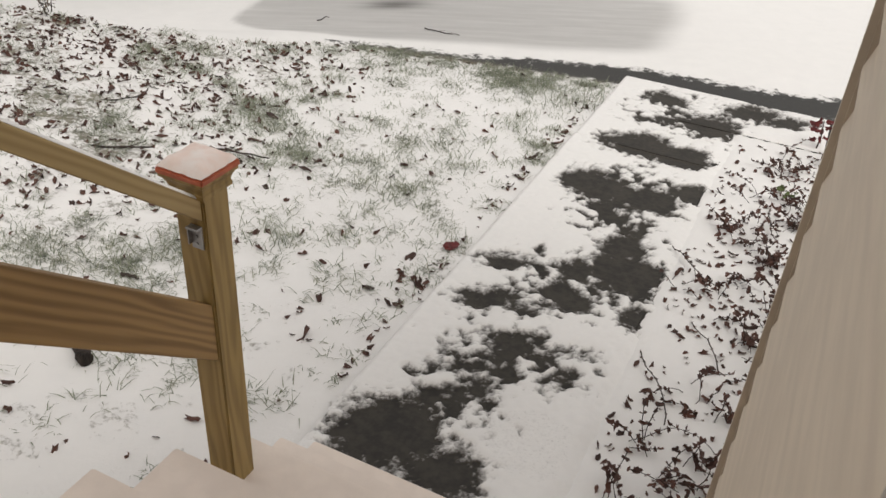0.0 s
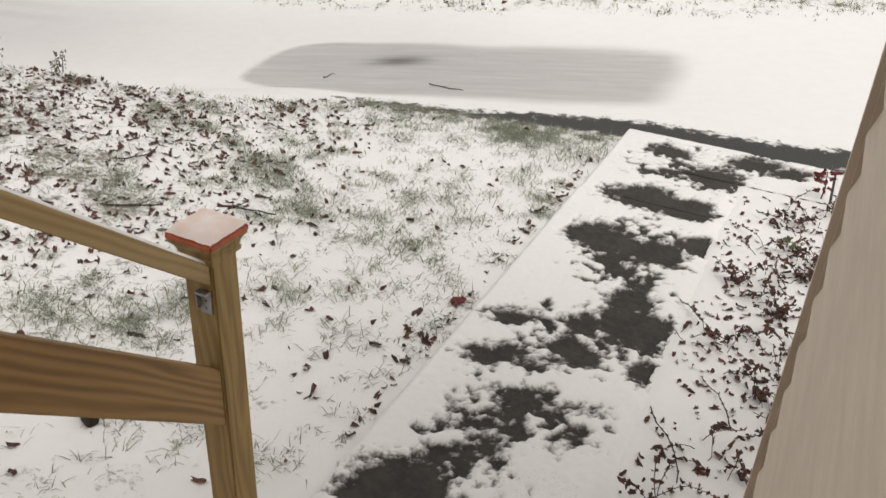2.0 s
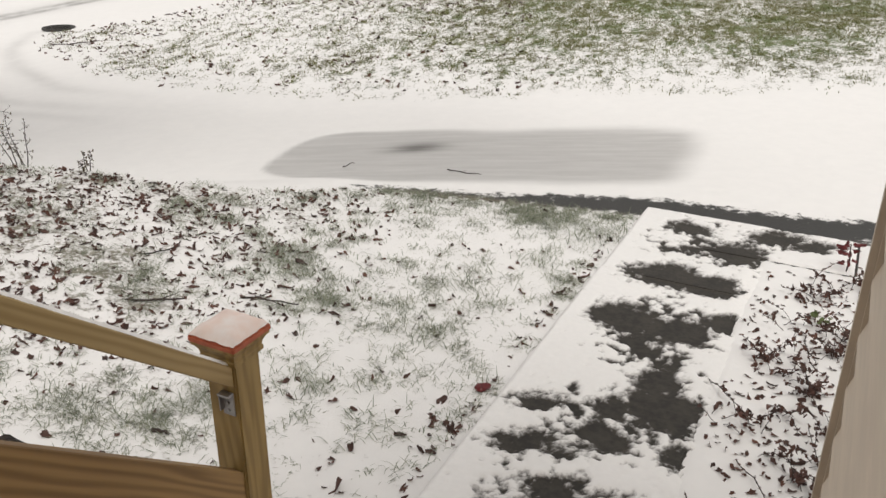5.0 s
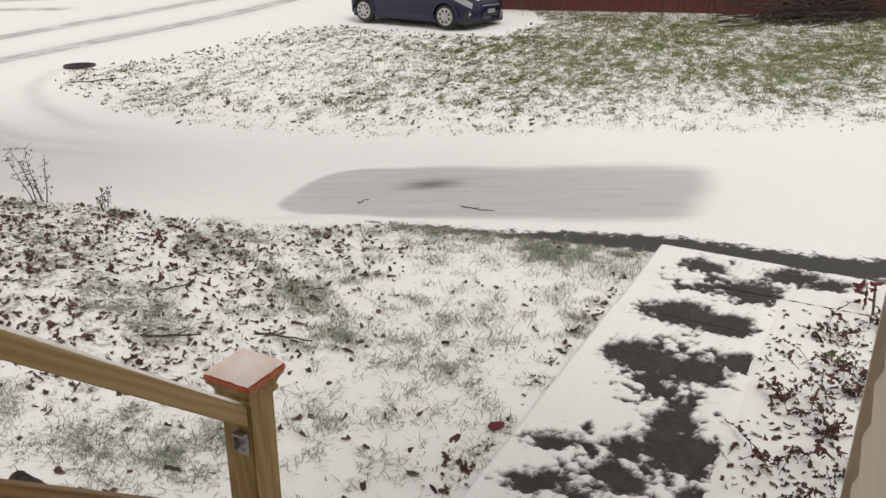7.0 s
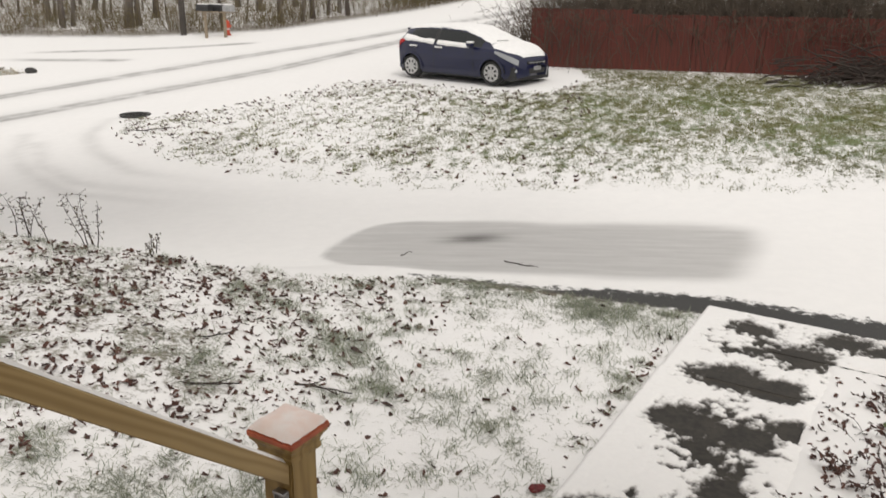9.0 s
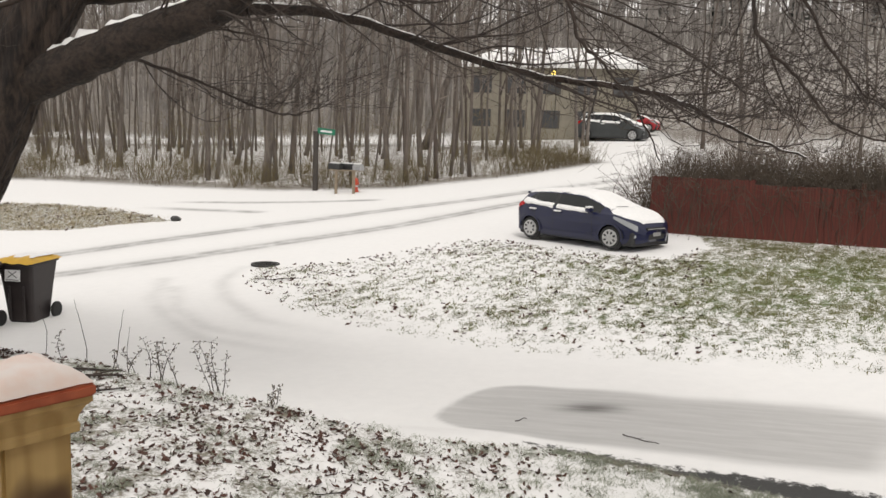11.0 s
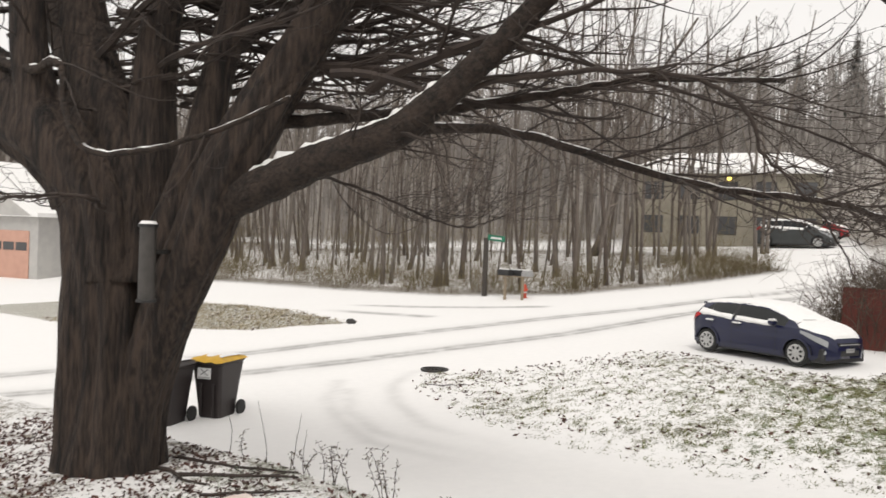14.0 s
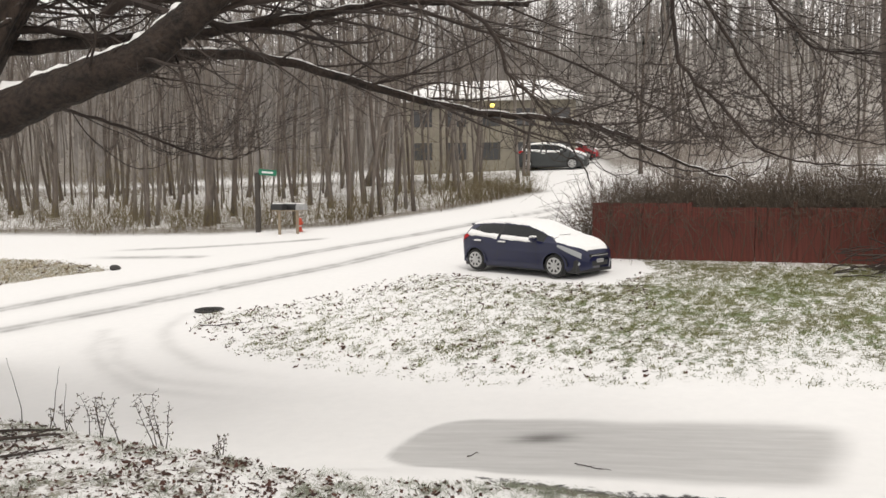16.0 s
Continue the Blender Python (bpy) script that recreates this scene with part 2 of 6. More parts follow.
class Geo:
    """Vertices and faces gathered in plain lists."""

    def __init__(self):
        self.v, self.f = [], []

    def add(self, vs, fs):
        n = len(self.v)
        self.v.extend(vs)
        self.f.extend([tuple(i + n for i in f) for f in fs])

    def tube(self, pts, radii, sides=6, cap=True):
        pts = [Vector(p) for p in pts]
        n = len(self.v)
        side = None
        for k, p in enumerate(pts):
            d = (pts[min(k + 1, len(pts) - 1)] - pts[max(k - 1, 0)])
            d = d.normalized() if d.length > 1e-9 else Vector((0, 0, 1))
            if side is None:
                side = d.cross(Vector((0, 0, 1)) if abs(d.z) < 0.9 else Vector((1, 0, 0))).normalized()
            side = (side - d * side.dot(d)).normalized()
            up = d.cross(side)
            for s in range(sides):
                a = 2 * math.pi * s / sides
                self.v.append(p + (side * math.cos(a) + up * math.sin(a)) * radii[k])
        for k in range(len(pts) - 1):
            for s in range(sides):
                a, b = n + k * sides + s, n + k * sides + (s + 1) % sides
                self.f.append((a, b, b + sides, a + sides))
        if cap:
            self.f.append(tuple(n + s for s in reversed(range(sides))))
            self.f.append(tuple(n + (len(pts) - 1) * sides + s for s in range(sides)))

    def mesh(self, name, material, smooth=False):
        me = bpy.data.meshes.new(name)
        me.from_pydata([tuple(v) for v in self.v], [], self.f)
        me.materials.append(material)
        if smooth:
            me.shade_smooth()
        me.update()
        return me


def put(name, geo, material, parent=None, label="", smooth=False):
    """Geo as one mesh object, under a thing or part when parent is given."""
    ob = new(name, geo.mesh(name, material, smooth))
    ob.parent = parent
    if label:
        ob["label"] = label
    return ob


def part(name, bm, material, parent, label="", smooth=False):
    """A bmesh as one mesh object under a thing or part."""
    me = bpy.data.meshes.new(name)
    bmesh.ops.recalc_face_normals(bm, faces=bm.faces)
    bm.to_mesh(me)
    bm.free()
    me.materials.append(material)
    if smooth:
        me.shade_smooth()
    ob = new(name, me)
    ob.parent = parent
    if label:
        ob["label"] = label
    return ob


def box(x0, x1, y0, y1, z0, z1, bevel=0.004, seg=1, bm=None):
    """A bevelled box."""
    b = bmesh.new()
    bmesh.ops.create_cube(b, size=1.0, matrix=Matrix.Translation(((x0 + x1) / 2, (y0 + y1) / 2, (z0 + z1) / 2)) @ Matrix.Diagonal((x1 - x0, y1 - y0, z1 - z0, 1)))
    if bevel:
        bmesh.ops.bevel(b, geom=list(b.edges), offset=bevel, segments=seg, affect="EDGES")
    if bm is None:
        return b
    me = bpy.data.meshes.new("tmp")
    b.to_mesh(me)
    b.free()
    bm.from_mesh(me)
    bpy.data.meshes.remove(me)
    return bm


def cyl(r, depth, m=Matrix(), seg=20, r2=None, bm=None):
    b = bm or bmesh.new()
    bmesh.ops.create_cone(b, cap_ends=True, segments=seg, radius1=r, radius2=r if r2 is None else r2, depth=depth, matrix=m)
    return b


def thing(name, m, label, category, group="", kind=""):
    ob = new(name)
    ob.matrix_world = m
    return tagged(ob, label, category, group, kind)


def sstep(a, b, x):
    t = np.clip((np.asarray(x, float) - a) / (b - a), 0, 1)
    return t * t * (3 - 2 * t)


# ---- the plan ----
# the house stands turned; in its frame x runs along the step fronts and y down the walk
TURN = -26.1
HOUSE = pose(0, 0, 0, 0, 0, TURN)
EDGE_X = [-30, -16, -10.6, -8.6, -6.9, -5.2, -4.2, -3.4, -2.4, -1.6, -0.9, -0.3, 0.3, 0.9, 1.6, 2.1, 3.3, 6, 12]
EDGE_Y = [9.0, 8.6, 8.05, 7.8, 7.45, 7.2, 6.85, 6.66, 6.66, 6.85, 7.08, 7.06, 6.9, 6.7, 6.5, 6.35, 5.95, 5.0, 3.0]
LAWN2 = [(-7.5, 15.0), (-5.7, 12.85), (-4.7, 12.2), (-3.4, 11.45), (-1.9, 10.75), (-0.1, 10.45), (3.6, 10.5), (12, 10.9), (30, 11.5),
         (30, 14), (6.75, 19.9), (1.3, 22.4), (1.7, 20.0), (0.7, 18.4), (-1.2, 19.2), (-3.0, 20.5), (-4.4, 20.5), (-5.2, 18.8), (-6.3, 17.1), (-7.8, 16.3)]
ISLAND = [(-13.9, 23.5), (-17.7, 26.1), (-21, 27.6), (-30, 29), (-34, 24), (-22, 20.2), (-16, 21.1), (-15.2, 22.4)]
ICE = [(-1.89, 7.67), (-1.87, 8.2), (-1.69, 8.86), (-1.37, 9.26), (-0.47, 9.3), (0.83, 9.3), (2.14, 9.34), (2.75, 9.16), (2.82, 8.84), (2.58, 8.14), (2.27, 7.5), (2.01, 7.27), (1.47, 7.21), (0.17, 7.22), (-0.89, 7.32)]
STRIP = [(-0.87, 7.16), (-0.24, 7.08), (0.32, 6.97), (0.92, 6.97), (1.48, 6.93), (1.92, 6.86), (2.37, 6.69), (2.8, 6.52), (3.46, 6.36), (6, 5.5), (6, 5.0), (3.29, 5.95), (2.64, 6.05), (2.26, 6.31), (1.61, 6.5), (1.12, 6.6), (0.65, 6.72), (0.16, 6.82), (-0.65, 7.02)]
WOODS_EDGE = [(-70, 42), (-45, 40), (-27.7, 36.6), (-20.3, 34.2), (-14.5, 33.0), (-9.8, 33.8), (-5.7, 38.3), (-1.9, 44.6), (-6, 54), (-20, 60), (-70, 70)]
TRACKS = [[(-21, 4.5), (-14.4, 11.8), (-11.59, 15.11), (-10.23, 17.03), (-8.68, 19.62), (-6.63, 22.9), (-4.26, 28.4), (-2.52, 31.67), (0.04, 34.89), (2.6, 39), (3.6, 46), (4, 52)],
          [(-22, 7), (-16, 14), (-13.32, 17.42), (-11.98, 20.01), (-10.18, 23.07), (-7.86, 26.99), (-4.7, 31.5), (-2.69, 33.98), (-0.45, 36.6), (1.6, 40.5), (2.6, 47), (3, 52)]]
TURNS = [[(-3.0, 9.75), (-6.09, 10.75), (-7.32, 11.93), (-8.42, 13.29), (-9.14, 14.88)], [(-3.4, 10.3), (-6.34, 11.38), (-7.6, 12.66), (-8.48, 14.13)],
         [(-3.2, 10.9), (-5.74, 12.02), (-7.01, 13.39), (-7.84, 14.76), (-8.11, 16.3)]]
SIDE_TRACKS = [[(-17.5, 26.9), (-16.36, 26.7), (-12.38, 25.85)], [(-17.0, 28.7), (-13.71, 28.67), (-11.08, 29.19), (-9.5, 29.8)]]


def poly_distance(px, py, poly, closed=True):
    """Distance to a polygon, negative inside (or to a line of points)."""
    best = np.full(px.shape, 1e9)
    inside = np.zeros(px.shape, bool)
    n = len(poly)
    for k in range(n if closed else n - 1):
        (ax, ay), (bx, by) = poly[k], poly[(k + 1) % n]
        dx, dy = bx - ax, by - ay
        t = np.clip(((px - ax) * dx + (py - ay) * dy) / (dx * dx + dy * dy), 0, 1)
        best = np.minimum(best, np.hypot(px - ax - t * dx, py - ay - t * dy))
        if closed and dy:
            inside ^= ((ay > py) != (by > py)) & (px < ax + (py - ay) * dx / dy)
    return np.where(inside, -best, best)


def height(x, y):
    """The ground's height."""
    x, y = np.asarray(x, float), np.asarray(y, float)
    near = 0.045 * np.minimum(x, 0) * sstep(5, 9, y) - 0.04 * np.maximum(y - 7, 0)
    far = -0.2 + 0.045 * (np.clip(x, -40, 25) + 3) + 0.04 * (np.minimum(y, 90) - 11.5) + 0.03 * np.clip(y - 30, 0, 60) + 0.22 * np.clip(y - 78, 0, 120)
    hh = np.maximum(0.25 - np.abs(near - far), 0) / 0.25
    base = np.where(y > 5, np.maximum(near, far) + hh * hh * 0.0625, near)
    edge = np.interp(x, EDGE_X, EDGE_Y)
    bank = 0.32 * sstep(0.6, 3.6, -x)
    on = 1 - sstep(-0.1, 0.75, y - edge)
    b, a = 0.898 * x - 0.44 * y, 0.44 * x + 0.898 * y
    plot = 0.028 * sstep(-0.40, -0.33, b) * sstep(1.5, 1.8, a) * (1 - sstep(6.03, 6.08, a))
    return base * (1 - on) + bank * on + plot


def smooth01(a, b, x):
    t = min(1.0, max(0.0, (x - a) / (b - a)))
    return t * t * (3 - 2 * t)


def edge_at(x):
    """Where the near lawn ends at x."""
    for k in range(len(EDGE_X) - 1):
        if x <= EDGE_X[k + 1]:
            t = max(0.0, (x - EDGE_X[k]) / (EDGE_X[k + 1] - EDGE_X[k]))
            return EDGE_Y[k] + (EDGE_Y[k + 1] - EDGE_Y[k]) * t
    return EDGE_Y[-1]


def hz(x, y):
    """height() for one place."""
    near = 0.045 * min(x, 0) * smooth01(5, 9, y) - 0.04 * max(y - 7, 0)
    base = near
    if y > 5:
        far = -0.2 + 0.045 * (min(max(x, -40), 25) + 3) + 0.04 * (min(y, 90) - 11.5) + 0.03 * min(max(y - 30, 0), 60) + 0.22 * min(max(y - 78, 0), 120)
        hh = max(0.25 - abs(near - far), 0) / 0.25
        base = max(near, far) + hh * hh * 0.0625
    on = 1 - smooth01(-0.1, 0.75, y - edge_at(x))
    b, a = 0.898 * x - 0.44 * y, 0.44 * x + 0.898 * y
    plot = 0.028 * smooth01(-0.40, -0.33, b) * smooth01(1.5, 1.8, a) * (1 - smooth01(6.03, 6.08, a))
    return base * (1 - on) + 0.32 * smooth01(0.6, 3.6, -x) * on + plot


# ---- ground: one sheet to the horizon ----
def lines(stops):
    out = []
    for a, b, step in stops:
        out.extend(np.arange(a, b, step))
    return np.array(out + [stops[-1][1]])


gx = lines([(-900, -120, 60), (-120, -40, 4), (-40, -17, 0.5), (-17, -8, 0.16), (-8, 5, 0.05), (5, 9, 0.12), (9, 14, 0.3), (14, 60, 2), (60, 900, 60)])
gy = lines([(-300, -20, 40), (-20, -2, 1), (-2, 1.5, 0.2), (1.5, 10, 0.05), (10, 20, 0.1), (20, 34, 0.16), (34, 50, 0.5), (50, 140, 3), (140, 1200, 60)])
X, Y = np.meshgrid(gx, gy)
Z = height(X, Y)
soft = np.array([[noise.noise((x * 1.7, y * 1.7, 3.0)) for x in gx] for y in gy])


def clump(x, y):
    """Where the back lawn's grass stands in loose rows, about -1 to 1."""
    u, v = x * 0.97 - y * 0.26, x * 0.26 + y * 0.97
    return 0.7 * noise.noise((u * 5.2, v * 2.0, 2.0)) + 0.8 * noise.noise((u * 12.0, v * 6.0, 6.0)) + 0.45 * noise.noise((x * 0.5, y * 0.5, 9.0))


def tuft(x, y):
    """Where grass shows through the near lawn, about -1 to 1."""
    return 0.8 * noise.noise((x * 1.3, y * 1.3, 4.0)) + 0.8 * noise.noise((x * 5.2, y * 5.2, 8.0)) + 0.4 * noise.noise((x * 11, y * 11, 1.0))


rows = np.array([[clump(x, y) if -8.5 < x < 14 and 10 < y < 24 else (tuft(x, y) if -9 < x < 3 and 1 < y < 10 else 0.0) for x in gx] for y in gy])
d_lawn1 = Y - np.interp(X, EDGE_X, EDGE_Y)
d_lawn2 = poly_distance(X, Y, LAWN2)
d_island = poly_distance(X, Y, ISLAND)
d_woods = poly_distance(X, Y, WOODS_EDGE)
bed = sstep(-0.9, -0.2, X * 0.898 - Y * 0.44)
leafy = sstep(0.2, 2.4, -X - 0.25 * (5.6 - Y)) * sstep(3.6, 5.0, Y - 0.2 * X)
lawn1 = (1 - sstep(-0.12, 0.06, d_lawn1)) * (0.72 + 0.28 * np.maximum(leafy, 0.8 * (1 - sstep(0.0, 0.5, -d_lawn1)))) * (1 - 0.55 * bed)
lawn2 = 1 - sstep(-0.25, 0.1, d_lawn2)
island = 1 - sstep(-0.2, 0.25, d_island)
woods = np.maximum(1 - sstep(-0.4, 1.2, d_woods), sstep(66, 76, Y))
beyond = sstep(46, 60, Y) * sstep(1.0, 5.0, X) + sstep(23, 25, Y + 0.45 * X) * sstep(1.5, 4, X)
Z = Z + soft * 0.02 * (lawn1 + lawn2)


def rounded(poly, passes=2):
    """The polygon with its corners cut round."""
    for _ in range(passes):
        poly = [((1 - f) * a[0] + f * b[0], (1 - f) * a[1] + f * b[1]) for a, b in zip(poly, poly[1:] + poly[:1]) for f in (0.25, 0.75)]
    return poly


d_ice = poly_distance(X, Y, rounded(ICE)) + 0.05 * soft
d_strip = poly_distance(X, Y, STRIP)
track = np.zeros(X.shape)
for tr in TRACKS:
    d = poly_distance(X, Y, tr, closed=False)
    track = np.maximum(track, 0.55 * np.exp(-((d - 0.17) / 0.15) ** 2) + 0.26 * np.exp(-(d / 0.6) ** 2))
for tr in TURNS:
    d = poly_distance(X, Y, tr, closed=False)
    track = np.maximum(track, 0.24 * np.exp(-(d / 0.16) ** 2) * sstep(-3.6, -6.5, X))
for tr in SIDE_TRACKS:
    track = np.maximum(track, 0.8 * np.exp(-(poly_distance(X, Y, tr, closed=False) / 0.28) ** 2) * sstep(-17.5, -15.5, X))
Z = Z - 0.012 * track - 0.008 * (1 - sstep(-0.25, 0.1, d_ice))
# how much the thin patch where a car stood shows through, with its darker middle
thin = 0.46 * (1 - sstep(-0.30 + 0.22 * sstep(1.0, -1.0, X), 0.03 + 0.1 * sstep(0.5, 2.5, X), d_ice)) + 0.5 * np.exp(-(((X + 0.34) / 0.30) ** 2 + ((Y - 8.55 - 0.15 * (X + 0.34)) / 0.17) ** 2))
litter = np.clip(np.exp(-((d_woods + 0.3) / 1.1) ** 2) + sstep(56, 66, Y) * (1 - 0.45 * sstep(-2, 8, X)) + 0.15 * sstep(26, 34, Y) * sstep(3, 8, X), 0, 1)
ground = bpy.data.meshes.new("ground")
ny, nx = X.shape
idx = np.arange(nx * ny).reshape(ny, nx)
quads = np.stack([idx[:-1, :-1], idx[:-1, 1:], idx[1:, 1:], idx[1:, :-1]], -1).reshape(-1, 4)
ground.from_pydata(np.stack([X, Y, Z], -1).reshape(-1, 3).tolist(), [], quads.tolist())
for nm, arr in (("lawn1", lawn1), ("lawn2", np.maximum(lawn2 * (0.62 + 0.38 * sstep(-5, 3, X) * sstep(10.6, 13.5, Y)), island)), ("woods", np.clip(woods + beyond, 0, 1)),
                ("strip", -d_strip), ("thin", thin), ("track", track), ("rows", rows), ("litter", litter),
                ("brown", np.clip(sstep(16.5, 20, Y) + 0.7 * sstep(-2, -6, X), 0, 1))):
    a = ground.attributes.new(nm, "FLOAT", "POINT")
    a.data.foreach_set("value", np.ascontiguousarray(arr, np.float32).reshape(-1))
ground.shade_smooth()


def ground_material():
    m = Mat("snow_covered_ground", 0.85)
    v = m.coord()
    n_fine, n_mid, n_big = m.noise(28, 6, v, 0.7), m.noise(6, 5, v, 0.65), m.noise(0.9, 3, v)
    asphalt = m.mix(m.noise(60, 4, v), (0.010, 0.010, 0.0095), (0.028, 0.027, 0.025))
    soil = m.mix(m.ramp(n_mid, 0.4, 0.6), (0.105, 0.074, 0.047), (0.15, 0.13, 0.075))
    green = m.mix(m.ramp(n_big, 0.42, 0.58), (0.095, 0.135, 0.03), (0.13, 0.13, 0.05))
    tan = m.mix(m.ramp(n_mid, 0.4, 0.6), (0.17, 0.125, 0.07), (0.13, 0.12, 0.06))
    green = m.mix(m.math("MULTIPLY", m.attr("brown"), 0.75), green, tan)
    litter = m.mix(m.ramp(n_mid, 0.35, 0.65), (0.09, 0.072, 0.055), (0.16, 0.13, 0.095))
    l1, l2, wd = m.attr("lawn1"), m.attr("lawn2"), m.attr("woods")
    under = m.mix(wd, m.mix(l2, m.mix(l1, asphalt, soil), green), litter)
    # bare share of each zone
    spots = m.math("ADD", m.math("ADD", m.math("MULTIPLY", n_fine, 0.5), m.math("MULTIPLY", n_mid, 0.5)), m.math("MULTIPLY", m.attr("rows"), 0.05))
    bare1 = m.math("MULTIPLY", m.ramp(l1, 0.2, 1.0), m.ramp(m.math("ADD", m.math("ADD", spots, m.math("MULTIPLY", m.math("SUBTRACT", l1, 0.72), 0.30)), m.math("MULTIPLY", m.math("SUBTRACT", n_big, 0.5), 0.30)), 0.575, 0.69, 0.0, 0.85))
    n2 = m.math("ADD", m.math("ADD", m.math("MULTIPLY", m.noise(17, 6, v, 0.75), 0.5), 0.25), m.math("MULTIPLY", m.attr("rows"), 0.11))
    bare2 = m.ramp(m.math("ADD", n2, m.math("MULTIPLY", m.math("SUBTRACT", l2, 1.0), 0.22)), 0.45, 0.53, 0.0, 0.95)
    bare2 = m.math("MULTIPLY", bare2, m.ramp(l2, 0.0, 0.4))
    bare3 = m.math("MULTIPLY", wd, m.ramp(m.math("ADD", m.noise(3.5, 6, v, 0.8), m.math("MULTIPLY", m.attr("litter"), 0.15)), 0.45, 0.59, 0.0, 0.88))
    sd = m.math("ADD", m.attr("strip"), m.math("MULTIPLY", m.math("SUBTRACT", m.noise(8, 6, v, 0.75), 0.50), 0.60))
    bare4 = m.ramp(sd, -0.03, 0.05)
    bare = m.math("MAXIMUM", m.math("MAXIMUM", bare1, bare2), m.math("MAXIMUM", bare3, bare4))
    snow = m.mix(n_mid, SNOW_C, SNOW_D)
    streak = m.noise(2.0, 4, m.coord((0.6, 5, 1)))
    gray = m.math("MULTIPLY", m.attr("thin"), m.ramp(streak, 0.2, 0.7, 0.84, 1.1))
    snow = m.mix(gray, snow, (0.14, 0.135, 0.13))
    dirty = m.math("MULTIPLY", m.attr("track"), m.ramp(m.noise(1.6, 4, v), 0.25, 0.7, 0.4, 1.0))
    snow = m.mix(dirty, snow, (0.16, 0.155, 0.15))
    m.color(m.mix(bare, snow, under))
    m.link(m.ramp(bare4, 0, 1, 0.85, 0.5), m.b.inputs["Roughness"])
    hgt = m.math("ADD", m.math("MULTIPLY", bare, -1.0), m.math("MULTIPLY", n_fine, 0.25))
    m.bump(hgt, 0.5, 0.02)
    return m.m


ground.materials.append(ground_material())
tagged(new("ground", ground), "snow-dusted lawns, driveway, street and woodland floor", "ground", kind="structure")

# ---- house wall, porch and steps (house frame) ----
WALL_B, CORNER = 0.137, 1.40


def wall(name, x0, x1, y0, y1, z0, z1, material, label):
    ob = part(name, box(x0, x1, y0, y1, z0, z1, 0), material, None)
    ob.matrix_world = HOUSE
    return tagged(ob, label, "wall", kind="structure")


wall_side = wall("wall_side", WALL_B + 0.012, WALL_B + 0.16, -1.4, CORNER, -0.1, 4.6, M_SIDING, "beige house wall with horizontal lap siding")
wall("wall_front", WALL_B + 0.16, 9.0, CORNER - 0.16, CORNER - 0.003, -0.1, 4.6, M_SIDING, "beige front wall of the house")
wall("wall_porch", -4.0, WALL_B + 0.16, -1.56, -1.403, -0.1, 4.6, M_SIDING, "beige wall behind the porch")
corner_trim = part("trim", box(WALL_B - 0.034, WALL_B + 0.06, CORNER - 0.045, CORNER + 0.012, -0.1, 4.6, 0.012, 2), M_TRIM, None)
corner_trim.matrix_world = HOUSE
tagged(corner_trim, "beige vertical corner trim of the house", "trim", kind="structure")
casing = part("door_casing", box(WALL_B - 0.026, WALL_B + 0.004, -0.35, 0.20, 1.1, 3.3, 0.006, 2), M_CASING, None)
casing.matrix_world = HOUSE
tagged(casing, "shaded grey door casing beside the porch", "trim", kind="structure")


def lap_mesh():
    """One course of siding: leaning board with a rounded butt."""
    g = Geo()
    prof = [(0.014, 0.102), (0.004, 0.100), (-0.020, 0.016), (-0.023, 0.005), (-0.018, 0.0), (0.014, 0.002)]
    y0, y1 = -1.4, CORNER - 0.046
    n = len(prof)
    g.v = [(x, y, z) for y in (y0, y1) for x, z in prof]
    g.f = [(k, (k + 1) % n, n + (k + 1) % n, n + k) for k in range(n)] + [tuple(range(n))[::-1], tuple(range(n, 2 * n))]
    return g.mesh("plank", M_SIDING)


lap = lap_mesh()
for k in range(42):
    o = new("plank", lap)
    o.parent = wall_side
    o.location = (WALL_B, 0, 0.28 + 0.1016 * k)

STEPS = [(1.82, 0.20), (1.62, 0.40), (1.42, 0.60), (1.155, 0.775), (0.89, 0.95)]
steps = thing("porch_steps", HOUSE, "white painted porch steps under thin snow", "steps", kind="structure")
for k, (front, top) in enumerate(STEPS):
    rear = (STEPS[k + 1][0] if k + 1 < len(STEPS) else 0.625) - 0.02
    part("step", box(-1.235, WALL_B - 0.005, rear, front - 0.02, -0.1 if k == 0 else STEPS[k - 1][1] - 0.02, top - 0.035, 0.003), M_STEP, steps)
    part("tread", box(-1.25, WALL_B - 0.004, rear + 0.004, front, top - 0.034, top - 0.006, 0.006, 2), M_STEP, steps)
porch = part("porch_floor", box(-1.25, WALL_B - 0.006, -1.4, 0.62, 1.0, 1.125, 0.006), M_STEP, None)
porch.matrix_world = HOUSE
tagged(porch, "white painted porch landing", "floor", kind="structure")

# ---- stair railing ----
railing = thing("stair_railing", HOUSE, "treated pine stair railing with red-edged caps under snow", "railing")


def snow_pad(half, z, lift, n=14):
    """A soft pillow of snow with a ragged edge."""
    g = Geo()
    for j in range(n + 1):
        for i in range(n + 1):
            u, w = 2 * i / n - 1, 2 * j / n - 1
            e = max(abs(u), abs(w))
            wob = 1 - 0.05 * (0.5 + noise.noise((u * 4, w * 4, z * 7))) * e
            hgt = lift * (1 - e ** 5) * (0.85 + 0.25 * noise.noise((u * 2.5, w * 2.5, z * 3)))
            g.v.append((u * half * wob, w * half * wob, z + hgt + 0.014 * (1 - e)))
    g.f = [(j * (n + 1) + i, j * (n + 1) + i + 1, (j + 1) * (n + 1) + i + 1, (j + 1) * (n + 1) + i) for j in range(n) for i in range(n)]
    return g


